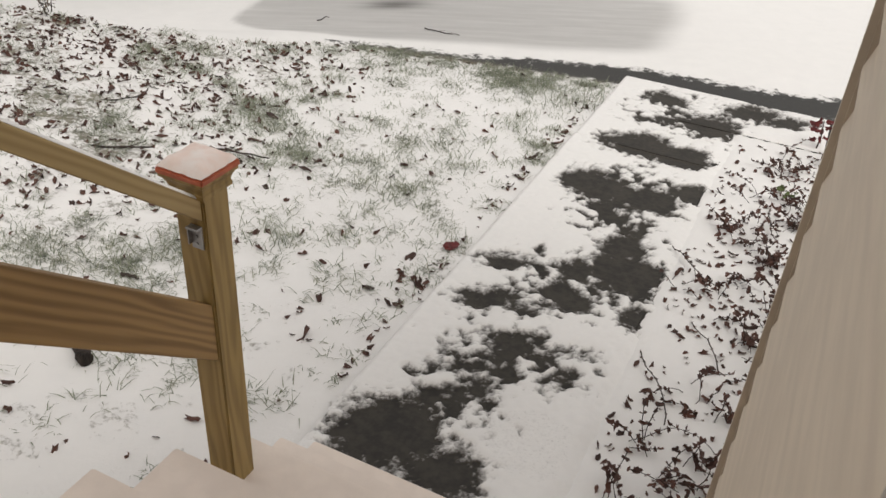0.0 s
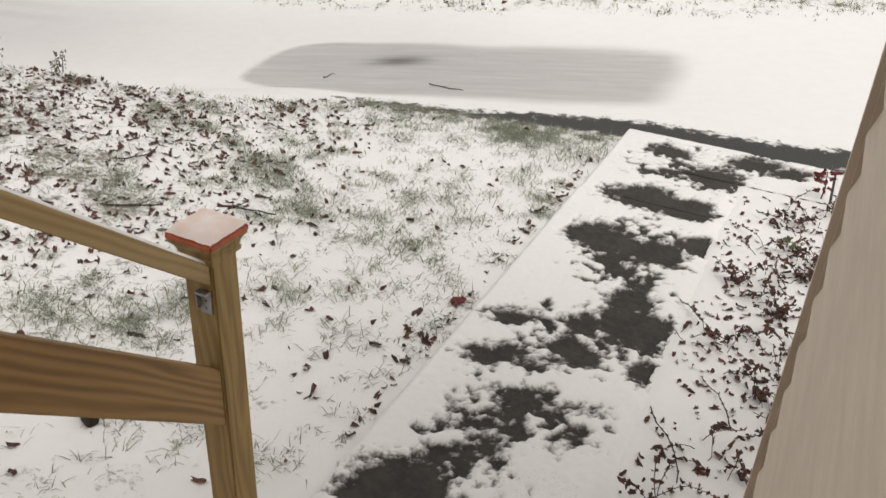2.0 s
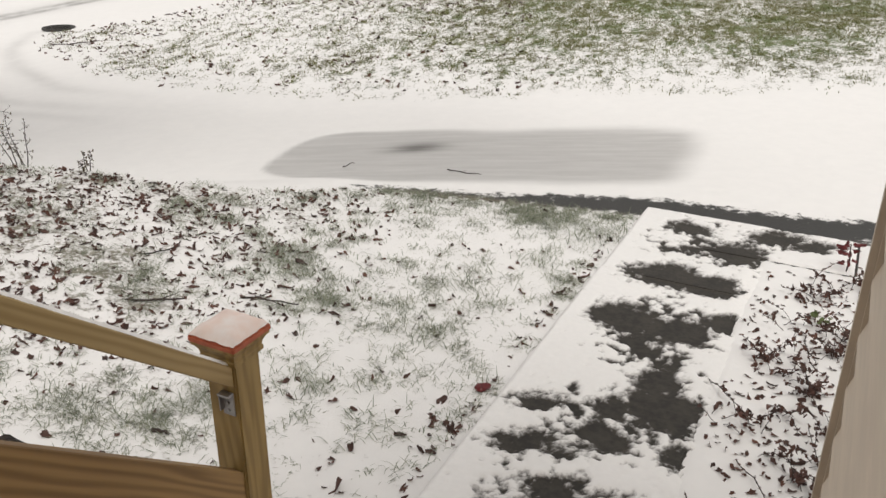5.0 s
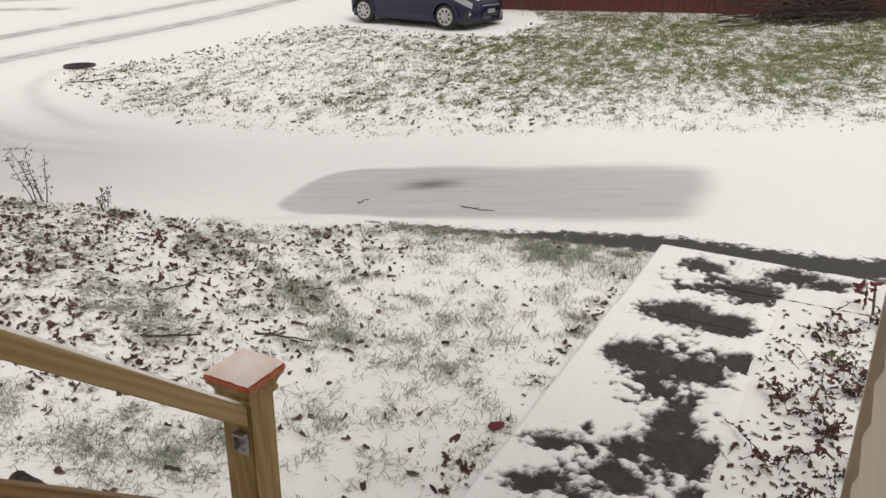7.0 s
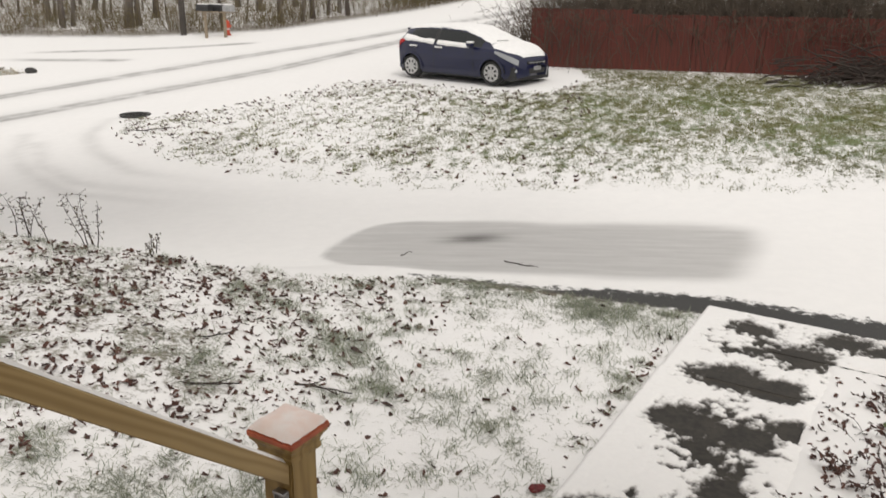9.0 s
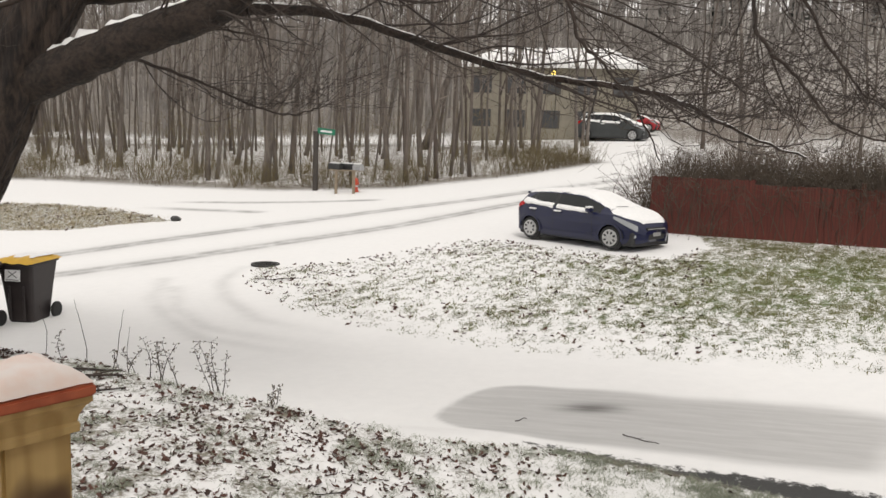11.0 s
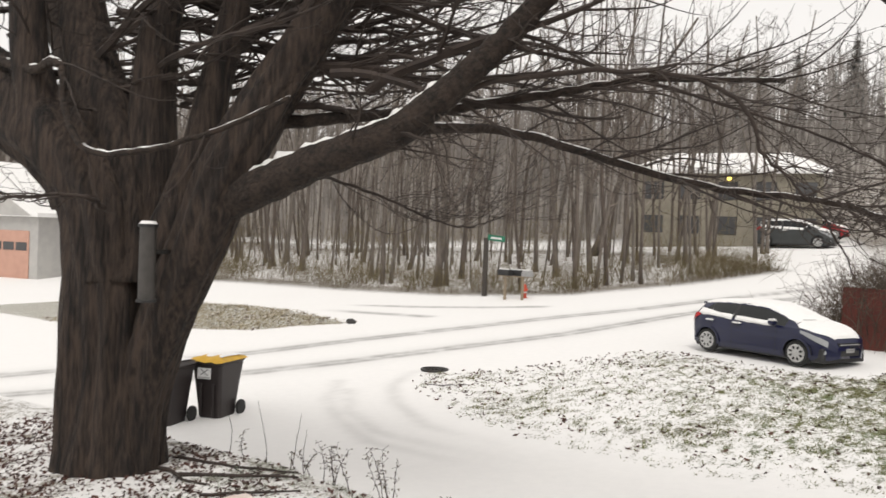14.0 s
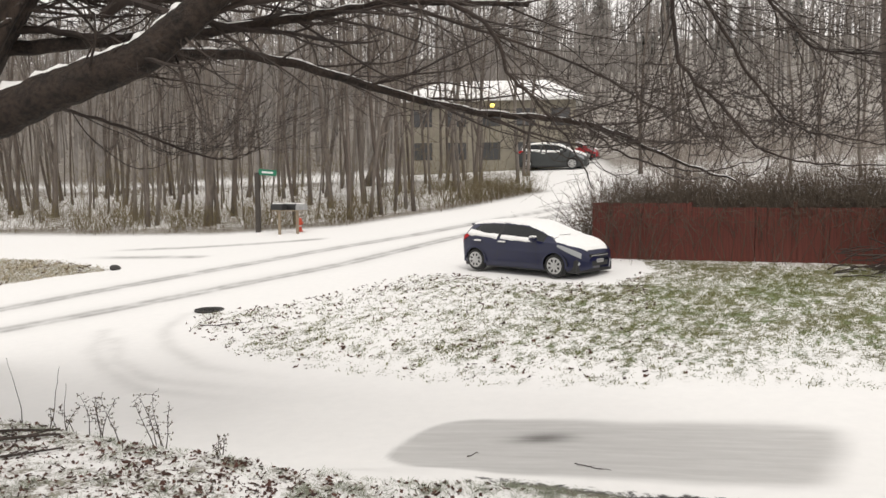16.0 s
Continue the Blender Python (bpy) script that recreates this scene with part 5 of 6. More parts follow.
for nm, (pts, r0, r1) in BOUGHS.items():
    n = 12 * len(pts)
    line = smooth_line(pts, n)
    for k in range(1, n):
        line[k] += Vector((noise.noise((k * 0.35, r0 * 90, 0)), noise.noise((k * 0.35, r0 * 90, 5)), noise.noise((k * 0.35, r0 * 90, 9)))) * 0.022
    rad = [r0 + (r1 - r0) * (k / (n - 1)) ** 0.8 for k in range(n)]
    wood_g, twig_g, snow_g = Geo(), Geo(), Geo()
    wood_g.tube(line, rad, 12 if r0 > 0.06 else 7)
    limb = put("limb", wood_g, M_LIMB if r0 > 0.05 else M_TWIG, maple, smooth=True)
    big = r0 > 0.05
    if r0 > 0.04:
        snow_on(snow_g, line, rad, 0.06, 0.85 if big else 0.5)
    kids = int(len(pts) * (4.2 if big else 4.2))
    if nm == "main":
        kids = 14
    if nm == "twin":
        kids = 3
    if nm == "loop":
        kids = 5
    for c in range(kids):
        t = 0.22 + 0.76 * (c + rng.random()) / kids
        k = min(int(t * n), n - 2)
        if line[k].z < 2.85:
            continue
        base = (line[k + 1] - line[k]).normalized()
        out = base * rng.uniform(0.5, 1.0) + Vector((rng.uniform(-0.5, 0.7), rng.uniform(-0.7, 0.7), rng.uniform(-0.38, 0.4)))
        grow(twig_g, snow_g, line[k], out, rng.uniform(0.8, 1.9), max(min(rad[k] * 0.42, 0.013), 0.004), 2, 0.3, 0.9)
    if twig_g.v:
        tagged(put("twig_spray", twig_g, M_TWIG, limb, "fine bare twigs"), kind="stuff")
    if snow_g.v:
        tagged(put("snow", snow_g, M_SNOW, limb, "snow along the limb", smooth=True), kind="stuff")
# upper crown, mostly above the view
crown = Geo()
for c in range(82):
    a = rng.uniform(-0.6, 1.4)
    st = Vector((rng.uniform(-9.0, -3.6), rng.uniform(6.0, 7.4), rng.uniform(4.0, 5.6)))
    grow(crown, None, st, (rng.uniform(0.2, 1), rng.uniform(-0.3, 0.9), rng.uniform(-0.15, 0.4)), rng.uniform(1.8, 3.4), rng.uniform(0.02, 0.055), 2, 0.3, 0.6)
put("crown", crown, M_TWIG, maple, "bare upper branches")

feeder = thing("bird_feeder", pose(-5.66, 5.72, 2.08), "grey tube bird feeder with snow cap on the trunk", "bird feeder")
part("tube", cyl(0.075, 0.66, pose(0, 0, 0.34), 18), surf("grey_tube", (0.06, 0.054, 0.05), (0.04, 0.037, 0.034), 12, 0.5), feeder)
part("lid", cyl(0.09, 0.03, pose(0, 0, 0.68), 18), M_BLACK, feeder)
part("tray", cyl(0.09, 0.025, pose(0, 0, 0.0), 18), M_BLACK, feeder)
part("snow", cyl(0.085, 0.03, pose(0, 0, 0.708), 18, 0.06), M_SNOW, feeder, "snow cap")
part("bracket", box(-0.02, 0.02, 0.05, 0.42, 0.42, 0.46, 0.004), M_IRON, feeder)

# ---- woods ----


def branch(geo, tr, start, heading, length, radius, depth):
    """A woodland branch with side twigs, bending upward a little."""
    p, d = Vector(start), Vector(heading).normalized()
    n = 5 if depth else 3
    pts = [p.copy()]
    for k in range(n):
        d = (d + Vector((tr.gauss(0, 0.16), tr.gauss(0, 0.16), tr.gauss(0.05, 0.12)))).normalized()
        p = p + d * length / n
        pts.append(p.copy())
    geo.tube(pts, [max(0.005, radius * (1 - 0.8 * k / n)) for k in range(n + 1)], 4 if depth > 1 else 3, cap=False)
    if depth:
        for c in range(3 if depth > 1 else 4):
            k = tr.uniform(0.8, n)
            q = pts[int(k)].lerp(pts[min(int(k) + 1, n)], k - int(k))
            out = d + Vector((tr.gauss(0, 0.75), tr.gauss(0, 0.75), tr.gauss(0.1, 0.45)))
            branch(geo, tr, q, out, length * tr.uniform(0.3, 0.6), max(radius * 0.42, 0.006), depth - 1)


def tree_variant(seed, tall, fork, limbs, crooked):
    """A bare woodland tree of unit stem radius 0.15: a crooked, often forked trunk and a crown of branches."""
    tr = random.Random(seed)
    t, cr = Geo(), Geo()
    n, r = 14, 0.15

    def rise(p, d, top, r0, count):
        line = [p.copy()]
        step = (top - p.z) / count
        for k in range(count):
            d = (d + Vector((tr.gauss(0, crooked), tr.gauss(0, crooked), 0.10))).normalized()
            p = p + d * step
            line.append(p.copy())
        rad = [max(0.02, r0 * (1 - 0.72 * k / count)) for k in range(count + 1)]
        return line, rad

    line, rad = rise(Vector((0, 0, -0.3)), Vector((tr.gauss(0, 0.06), tr.gauss(0, 0.06), 1)), tall, r, n)
    rad[0] *= 1.35
    t.tube(line, rad, 9)
    stems = [(line, rad)]
    if fork:
        k = max(1, int(fork * n))
        l2, r2 = rise(line[k], Vector((tr.choice((-1, 1)) * tr.uniform(0.3, 0.5), tr.gauss(0, 0.3), 1)), tall * 0.9, rad[k] * 0.75, n - k)
        t.tube(l2, r2, 8)
        stems.append((l2, r2))
    for b in range(limbs):
        ln_, rd = stems[b % len(stems)]
        k = tr.uniform(0.14, 0.97) * (len(ln_) - 1)
        q = ln_[int(k)].lerp(ln_[min(int(k) + 1, len(ln_) - 1)], k - int(k))
        if q.z < tr.uniform(1.5, 5.0):
            continue
        a = tr.uniform(0, 2 * math.pi)
        f = q.z / tall
        branch(cr, tr, q, (math.cos(a), math.sin(a), tr.uniform(-0.1, 0.9)), tr.uniform(1.0, 3.4) * (1.15 - 0.6 * f), max(0.012, rd[int(k)] * tr.uniform(0.12, 0.28)), 2)
    return t.mesh("trunk", M_WOODS, True), cr.mesh("crown", M_WOODTWIG)


VARIANTS = [tree_variant(20 + k, 13 + 1.4 * (k % 4), (0, 0.22, 0, 0.38, 0.5, 0)[k % 6], 11 + 2 * (k % 5), 0.035 + 0.016 * (k % 4)) for k in range(10)]
wr = random.Random(3)


def woods_tree(x, y, k, radius, scale=1.0, lean=2.6):
    ob = new("tree")
    thick = radius / 0.15
    turn = pose(x, y, hz(x, y), wr.gauss(0, lean), wr.gauss(0, lean), 0) @ pose(0, 0, 0, 0, 0, wr.uniform(0, 360))
    ob.matrix_world = turn
    for nm2, me, w in zip(("trunk", "crown"), VARIANTS[k], (thick, min(1.2, max(0.5, thick)))):
        o = new(nm2, me)
        o.parent = ob
        o.matrix_world = turn @ Matrix.Diagonal((w, w, scale, 1))
    size = "thick" if radius > 0.19 else ("slender" if radius < 0.09 else "slim")
    return tagged(ob, size + " bare grey-brown woodland tree standing in snow", "tree", "trees of the woods")


def inside(x, y, poly):
    """Distance to a polygon's rim, negative within it, for one place."""
    best, within, n = 1e9, False, len(poly)
    for k in range(n):
        (ax, ay), (bx, by) = poly[k], poly[(k + 1) % n]
        dx, dy = bx - ax, by - ay
        t = min(1.0, max(0.0, ((x - ax) * dx + (y - ay) * dy) / (dx * dx + dy * dy)))
        best = min(best, (x - ax - t * dx) ** 2 + (y - ay - t * dy) ** 2)
        if (ay > y) != (by > y) and x < ax + (y - ay) * dx / dy:
            within = not within
    return -math.sqrt(best) if within else math.sqrt(best)


# trees along the road's edge: place and stem radius
EDGE_TREES = [(-28.2, 49.0, 0.19), (-22.1, 39.3, 0.17), (-19.8, 36.3, 0.14), (-19.6, 36.8, 0.13), (-28.0, 54.7, 0.15), (-19.6, 39.8, 0.12), (-16.6, 35.9, 0.30), (-16.3, 36.2, 0.175),
              (-16.8, 39.3, 0.22), (-14.1, 43.2, 0.19), (-12.3, 40.9, 0.23), (-9.9, 35.8, 0.165), (-13.9, 54.4, 0.42), (-9.0, 36.1, 0.115), (-8.8, 37.1, 0.17), (-8.4, 38.3, 0.11),
              (-8.0, 39.0, 0.12), (-7.4, 37.9, 0.13), (-17.2, 49.6, 0.21), (-17.3, 47.9, 0.16), (-5.9, 42.8, 0.13), (-29.0, 43.0, 0.21)]
taken = []
for k, (x, y, r) in enumerate(EDGE_TREES):
    woods_tree(x, y, (1 if k == 6 else k % 10), r * 0.68)
    taken.append((x, y))
count = 0
while count < 175:
    x, y = wr.uniform(-52, -1), wr.uniform(34, 66)
    d = inside(x, y, WOODS_EDGE)
    if d > -0.9 or any(math.hypot(x - a, y - b) < 0.8 for a, b in taken):
        continue
    if (x > -16 and y > 55) or (y < 46 and wr.random() < 0.6):
        continue
    taken.append((x, y))
    woods_tree(x, y, wr.randrange(10), wr.choice((0.03, 0.035, 0.04, 0.05, 0.055, 0.065, 0.08, 0.1, 0.14)), wr.uniform(0.8, 1.15), 3.5)
    count += 1
for k in range(13):
    woods_tree(wr.uniform(-14, -3), wr.uniform(50, 60), wr.randrange(10), wr.uniform(0.07, 0.15))
for k in range(50):
    woods_tree(wr.uniform(-95, -50), wr.uniform(46, 75), wr.randrange(10), wr.uniform(0.08, 0.2), wr.uniform(0.9, 1.3))
for k in range(18):
    woods_tree(wr.uniform(4, 30), wr.uniform(36, 78), wr.randrange(10), wr.uniform(0.06, 0.14), wr.uniform(0.6, 1.0))
woods_tree(9.6, 25.0, 3, 0.34, 1.1, 1.0)
woods_tree(12.5, 30, 4, 0.24)

# far hillside woods, past counting
far = Geo()
fr = random.Random(8)
for k in range(2200):
    x, y = fr.uniform(-150, 85), fr.uniform(68, 165)
    if (-14 < x < 2 and y < 76) or (x > 2 and y < 100):
        continue
    z, tall = hz(x, y), fr.uniform(9, 17)
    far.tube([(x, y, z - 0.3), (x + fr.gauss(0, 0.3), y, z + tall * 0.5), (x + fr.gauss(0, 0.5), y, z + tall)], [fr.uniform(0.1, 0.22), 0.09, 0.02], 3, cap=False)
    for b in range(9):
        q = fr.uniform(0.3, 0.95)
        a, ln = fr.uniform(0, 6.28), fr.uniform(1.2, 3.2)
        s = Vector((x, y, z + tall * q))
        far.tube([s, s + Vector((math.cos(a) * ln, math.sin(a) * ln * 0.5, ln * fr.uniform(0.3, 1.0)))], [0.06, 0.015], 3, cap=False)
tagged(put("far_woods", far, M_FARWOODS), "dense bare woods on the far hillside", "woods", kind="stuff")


def conifer(x, y, tall, seed):
    cr = random.Random(seed)
    ob = thing("conifer", pose(x, y, hz(x, y)), "tall dark conifer on the far hill", "tree", "conifers on the hill")
    t = Geo()
    t.tube([(0, 0, -0.3), (0, 0, tall)], [0.3, 0.03], 6)
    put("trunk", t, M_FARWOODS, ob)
    c = Geo()
    for k in range(900):
        f = cr.random() ** 0.8
        z = tall * (0.12 + 0.86 * f)
        ln = tall * 0.19 * (1.03 - f) * cr.uniform(0.6, 1.2)
        a = cr.uniform(0, 6.28)
        d = Vector((math.cos(a), math.sin(a), -0.25))
        s = Vector((0, 0, z))
        w = Vector((-math.sin(a), math.cos(a), 0)) * ln * 0.22
        c.add([s, s + d * ln * 0.5 + w, s + d * ln, s + d * ln * 0.5 - w], [(0, 1, 2, 3)])
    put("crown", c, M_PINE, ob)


for k in range(10):
    conifer(-16 + 5.6 * k + fr.uniform(-2, 2), fr.uniform(142, 170), fr.uniform(12, 19), 50 + k)

# ---- underbrush ----


def brush(name, spots, material, label, tall=(0.5, 1.4), stems=6, thin=0.006):
    """Tangled bare stems; spots: centres with a spread."""
    g = Geo()
    br = random.Random(name)
    for x, y in spots:
        for s in range(stems):
            px, py = x + br.gauss(0, 0.3), y + br.gauss(0, 0.3)
            z = hz(px, py)
            hgt = br.uniform(*tall)
            d = Vector((br.gauss(0, 0.35), br.gauss(0, 0.35), 1)).normalized()
            p0 = Vector((px, py, z - 0.05))
            p1 = p0 + d * hgt * 0.5
            d2 = (d + Vector((br.gauss(0, 0.4), br.gauss(0, 0.4), br.gauss(0, 0.3)))).normalized()
            p2 = p1 + d2 * hgt * 0.5
            g.tube([p0, p1, p2], [thin, thin * 0.8, thin * 0.3], 3, cap=False)
            for w in range(3):
                q = p1.lerp(p2, br.random())
                dd = Vector((br.gauss(0, 1), br.gauss(0, 1), br.gauss(0.3, 0.6))).normalized()
                g.tube([q, q + dd * hgt * br.uniform(0.12, 0.3)], [thin * 0.6, thin * 0.2], 3, cap=False)
    return tagged(put(name, g, material), label, "brush", kind="stuff")


br = random.Random(77)
spots = []
while len(spots) < 820:
    x, y = br.uniform(-45, -1), br.uniform(33, 50)
    d = inside(x, y, WOODS_EDGE)
    if -7 < d < 0.1 and br.random() < (1.0 if d > -2.0 else 0.35) * max(0.1, 0.4 + 1.4 * noise.noise((x * 0.35, y * 0.35, 3))):
        spots.append((x, y))
brush("roadside_brush", spots, M_ROADBRUSH, "tangled brown brush along the woods", (0.25, 1.5), 8, 0.0075)
spots = []
while len(spots) < 330:
    x, y = br.uniform(-48, -1), br.uniform(35, 58)
    if inside(x, y, WOODS_EDGE) < -0.8:
        spots.append((x, y))
brush("woodland_saplings", spots, M_ROADBRUSH, "thin bare saplings among the trees", (1.2, 4.5), 2, 0.012)
spots = []
for k in range(700):
    t = br.uniform(-0.3, 17)
    p = A + fd * t
    spots.append((p.x + 0.45 * abs(br.gauss(0.9, 0.8)), p.y + abs(br.gauss(0.9, 0.8)) + 0.2))
brush("fence_thicket", spots, M_THICKET, "dense brown thicket behind the board fence", (1.4, 2.5), 12, 0.009)
spots = []
while len(spots) < 300:
    x, y = br.uniform(3.5, 34), br.uniform(28, 80)
    if noise.noise((x * 0.15, y * 0.15, 5)) > -0.15:
        spots.append((x, y))
brush("hillside_brush", spots, M_WOODTWIG, "bare shrubs beyond the board fence, paled by snow and haze", (0.8, 3.2), 9, 0.012)
spots = [(br.gauss(-0.3, 0.5), 24 + br.gauss(0, 0.9)) for k in range(60)] + [(br.gauss(1.9, 0.35), 21.75 + br.gauss(0, 0.12)) for k in range(4)]
brush("corner_brush", spots, M_THICKET, "thin shrub at the corner of the fence", (0.4, 1.2), 9, 0.005)
pile = Geo()
for k in range(260):
    x, y = 7.6 + br.gauss(0, 0.8), 18.7 + br.gauss(0, 0.3)
    z = hz(x, y) + abs(br.gauss(0, 0.28))
    a = br.gauss(0.1, 0.6)
    ln = br.uniform(0.4, 1.3)
    d = Vector((math.cos(a), math.sin(a) * 0.6, br.gauss(0.05, 0.22)))
    pile.tube([Vector((x, y, z)) - d * ln / 2, Vector((x, y, z + 0.04)), Vector((x, y, z)) + d * ln / 2], [0.014, 0.012, 0.004], 4, cap=False)
tagged(put("brush_pile", pile, M_TWIG), "pile of cut branches lying by the fence", "brush pile", kind="stuff")

# ---- far houses ----


def house(name, m, wx, wy, wz, rise, over, wall_mat, label, windows, hip=0.0, gable=False):
    ob = thing(name, m, label, "house")
    part("wall", box(0, wx, 0, wy, -1.0, wz, 0.02), wall_mat, ob)
    g = Geo()
    o = over
    lo = [(-o, -o, wz), (wx + o, -o, wz), (wx + o, wy + o, wz), (-o, wy + o, wz)]
    top = [(hip, wy / 2, wz + rise), (wx - hip, wy / 2, wz + rise)]
    g.v = lo + [(x, y, z + 0.25) for x, y, z in lo] + [(x, y, z + 0.25) for x, y, z in top]
    g.f = [(3, 2, 1, 0), (0, 1, 5, 4), (1, 2, 6, 5), (2, 3, 7, 6), (3, 0, 4, 7), (4, 5, 9, 8), (5, 6, 9), (6, 7, 8, 9), (7, 4, 8)]
    if gable:
        g.v[8:] = [(wx / 2, -o, wz + rise + 0.25), (wx / 2, wy + o, wz + rise + 0.25)]
        g.f[5:] = [(4, 5, 8), (5, 6, 9, 8), (6, 7, 9), (7, 4, 8, 9)]
        tri = Geo()
        tri.v = [(x, y, z) for y in (-o - 0.03, -o - 0.01) for x, z in ((0.1, wz + 0.06), (wx - 0.1, wz + 0.06), (wx / 2, wz + rise + 0.02))]
        tri.f = [(0, 1, 2), (5, 4, 3), (0, 3, 4, 1), (1, 4, 5, 2), (2, 5, 3, 0)]
        put("gable_wall", tri, wall_mat, ob)
    put("roof", g, M_SNOW, ob, "roof under snow")
    for x0, x1, z0, z1, mat_, nm2 in windows:
        w = part(nm2, box(x0, x1, -0.06, -0.004, z0, z1, 0.01), mat_, ob)
    return ob


tan = house("house", pose(-13.2, 63, hz(-7, 63)), 13.2, 9, 5.3, 1.7, 0.5, M_HOUSE, "two-storey tan house with snowy hipped roof",
            [(1 + 2.6 * k, 2.4 + 2.6 * k, z, z + 1.3, M_WINDOW, "window") for k in range(5) for z in (0.9, 3.4)], 2.4)
lampo = thing("wall_lamp", pose(-6.2, 62.9, 7.62), "yellow wall lamp glowing under the eaves", "lamp")
bm = bmesh.new()
bmesh.ops.create_uvsphere(bm, u_segments=12, v_segments=8, radius=0.17)
part("bulb", bm, M_BULB, lampo)
part("hood", cyl(0.22, 0.06, pose(0, 0, 0.18), 12), M_BLACK, lampo)
gar = house("garage_house", pose(-55.5, 35.2, hz(-46, 35) + 0.15, 0, 0, 0), 12.9, 8, 3.6, 3.3, 0.4, M_GREYHOUSE, "pale house with a salmon garage door across the street",
            [(7.4, 12.2, -0.2, 2.75, M_GARAGE, "garage_door")], 0.0, True)
for k in range(4):
    part("pane", box(7.8 + 1.1 * k, 8.75 + 1.1 * k, -0.075, -0.062, 1.55, 2.05, 0.01), M_WINDOW, gar, "dark garage door pane")

# ---- things near: leaves, grass, weeds, bed ----


def leaf_points(k):
    """Outline of a curled lobed leaf, about 1 across."""
    lr = random.Random(k)
    out = []
    long, fold = lr.uniform(1.2, 1.9), lr.uniform(0.8, 2.2)
    for s in range(10):
        a = 2 * math.pi * (s + lr.uniform(-0.3, 0.3)) / 10
        r = 0.36 * lr.uniform(0.55, 1.3)
        x, y = r * math.cos(a) * long, r * math.sin(a) / long ** 0.5
        out.append((x, y, fold * y * y + lr.uniform(-0.2, 0.9) * x * x + lr.gauss(0, 0.04)))
    return out


LEAVES = [leaf_points(k) for k in range(12)]


def scatter_leaves(name, places, size, material, label):
    g = Geo()
    lr = random.Random(name)
    for x, y in places:
        s = lr.uniform(*size)
        m = pose(x, y, hz(x, y) + 0.004, lr.gauss(0, 28), lr.gauss(0, 28), lr.uniform(0, 360)) @ Matrix.Diagonal((s, s, s, 1))
        pts = [m @ Vector(p) for p in LEAVES[lr.randrange(12)]]
        c = m @ Vector((0, 0, 0))
        g.add([c] + pts, [(0, k + 1, (k + 1) % 10 + 1) for k in range(10)])
    return tagged(put(name, g, material), label, "leaves", kind="stuff")


lr = random.Random(21)


def on_lawn(x, y):
    return y < edge_at(x) - 0.05


def to_house(x, y):
    a = radians(-TURN)
    return x * math.cos(a) - y * math.sin(a), x * math.sin(a) + y * math.cos(a)


def off_walk(x, y, pad=0.02):
    b, a = to_house(x, y)
    return b < -1.39 - pad and not (b > -1.3 and a < 2)


places = []
while len(places) < 8500:
    x, y = lr.uniform(-9, 1.6), lr.uniform(2.2, 7.6)
    if not (on_lawn(x, y) and off_walk(x, y)):
        continue
    # thick towards the bank and the maple, thin by the walk
    dens = 0.05 + 0.95 * float(smooth01(0.2, 2.4, -x - 0.25 * (5.6 - y))) * float(smooth01(3.6, 5.0, y + 0.2 * -x))
    dens *= 0.55 + 0.9 * max(0, noise.noise((x * 1.1, y * 1.1, 0)) + 0.35)
    if lr.random() < dens:
        places.append((x, y))
scatter_leaves("fallen_leaves", places, (0.028, 0.066), M_LEAF, "dark brown fallen leaves on the snowy lawn")
places = []
while len(places) < 60:
    x, y = lr.uniform(-3, 1.6), lr.uniform(2.2, 6.8)
    if on_lawn(x, y) and off_walk(x, y):
        places.append((x, y))
scatter_leaves("stray_leaves", places, (0.05, 0.09), M_LEAF, "stray dark leaves lying on the snow")
places = []
for k in range(170):
    t = lr.uniform(2.3, 6.4)
    p = HOUSE @ Vector((-1.45 - abs(lr.gauss(0, 0.05)), t, 0))
    if lr.random() < 0.4 + 0.6 * max(0, noise.noise((t * 2.5, 0, 0)) + 0.3):
        places.append((p.x, p.y))
scatter_leaves("walk_edge_leaves", places, (0.025, 0.06), M_LEAF, "small dark leaves along the walk's edge")
places = []
for k in range(5200):
    x, y = lr.uniform(-7.8, 1.5), lr.uniform(11, 21)
    d = inside(x, y, LAWN2)
    if d < 0.05 and lr.random() < (0.42 if (d > -1.5 and y > 14.5 + 0.1 * x) else 0.14):
        places.append((x, y))
scatter_leaves("lawn_leaves", places, (0.05, 0.10), M_LEAF, "brown leaves on the back lawn")
for x, y in ((0.21, 3.84),):
    g = Geo()
    m = pose(x, y, hz(x, y) + 0.025, 25, -10, 40) @ Matrix.Diagonal((0.10, 0.10, 0.10, 1))
    pts = [m @ Vector(p) for p in LEAVES[3]]
    g.add([m @ Vector((0, 0, 0))] + pts, [(0, k + 1, (k + 1) % 10 + 1) for k in range(10)])
    tagged(put("maple_leaf", g, M_REDLEAF), "single dark red maple leaf on the snow", "leaf")


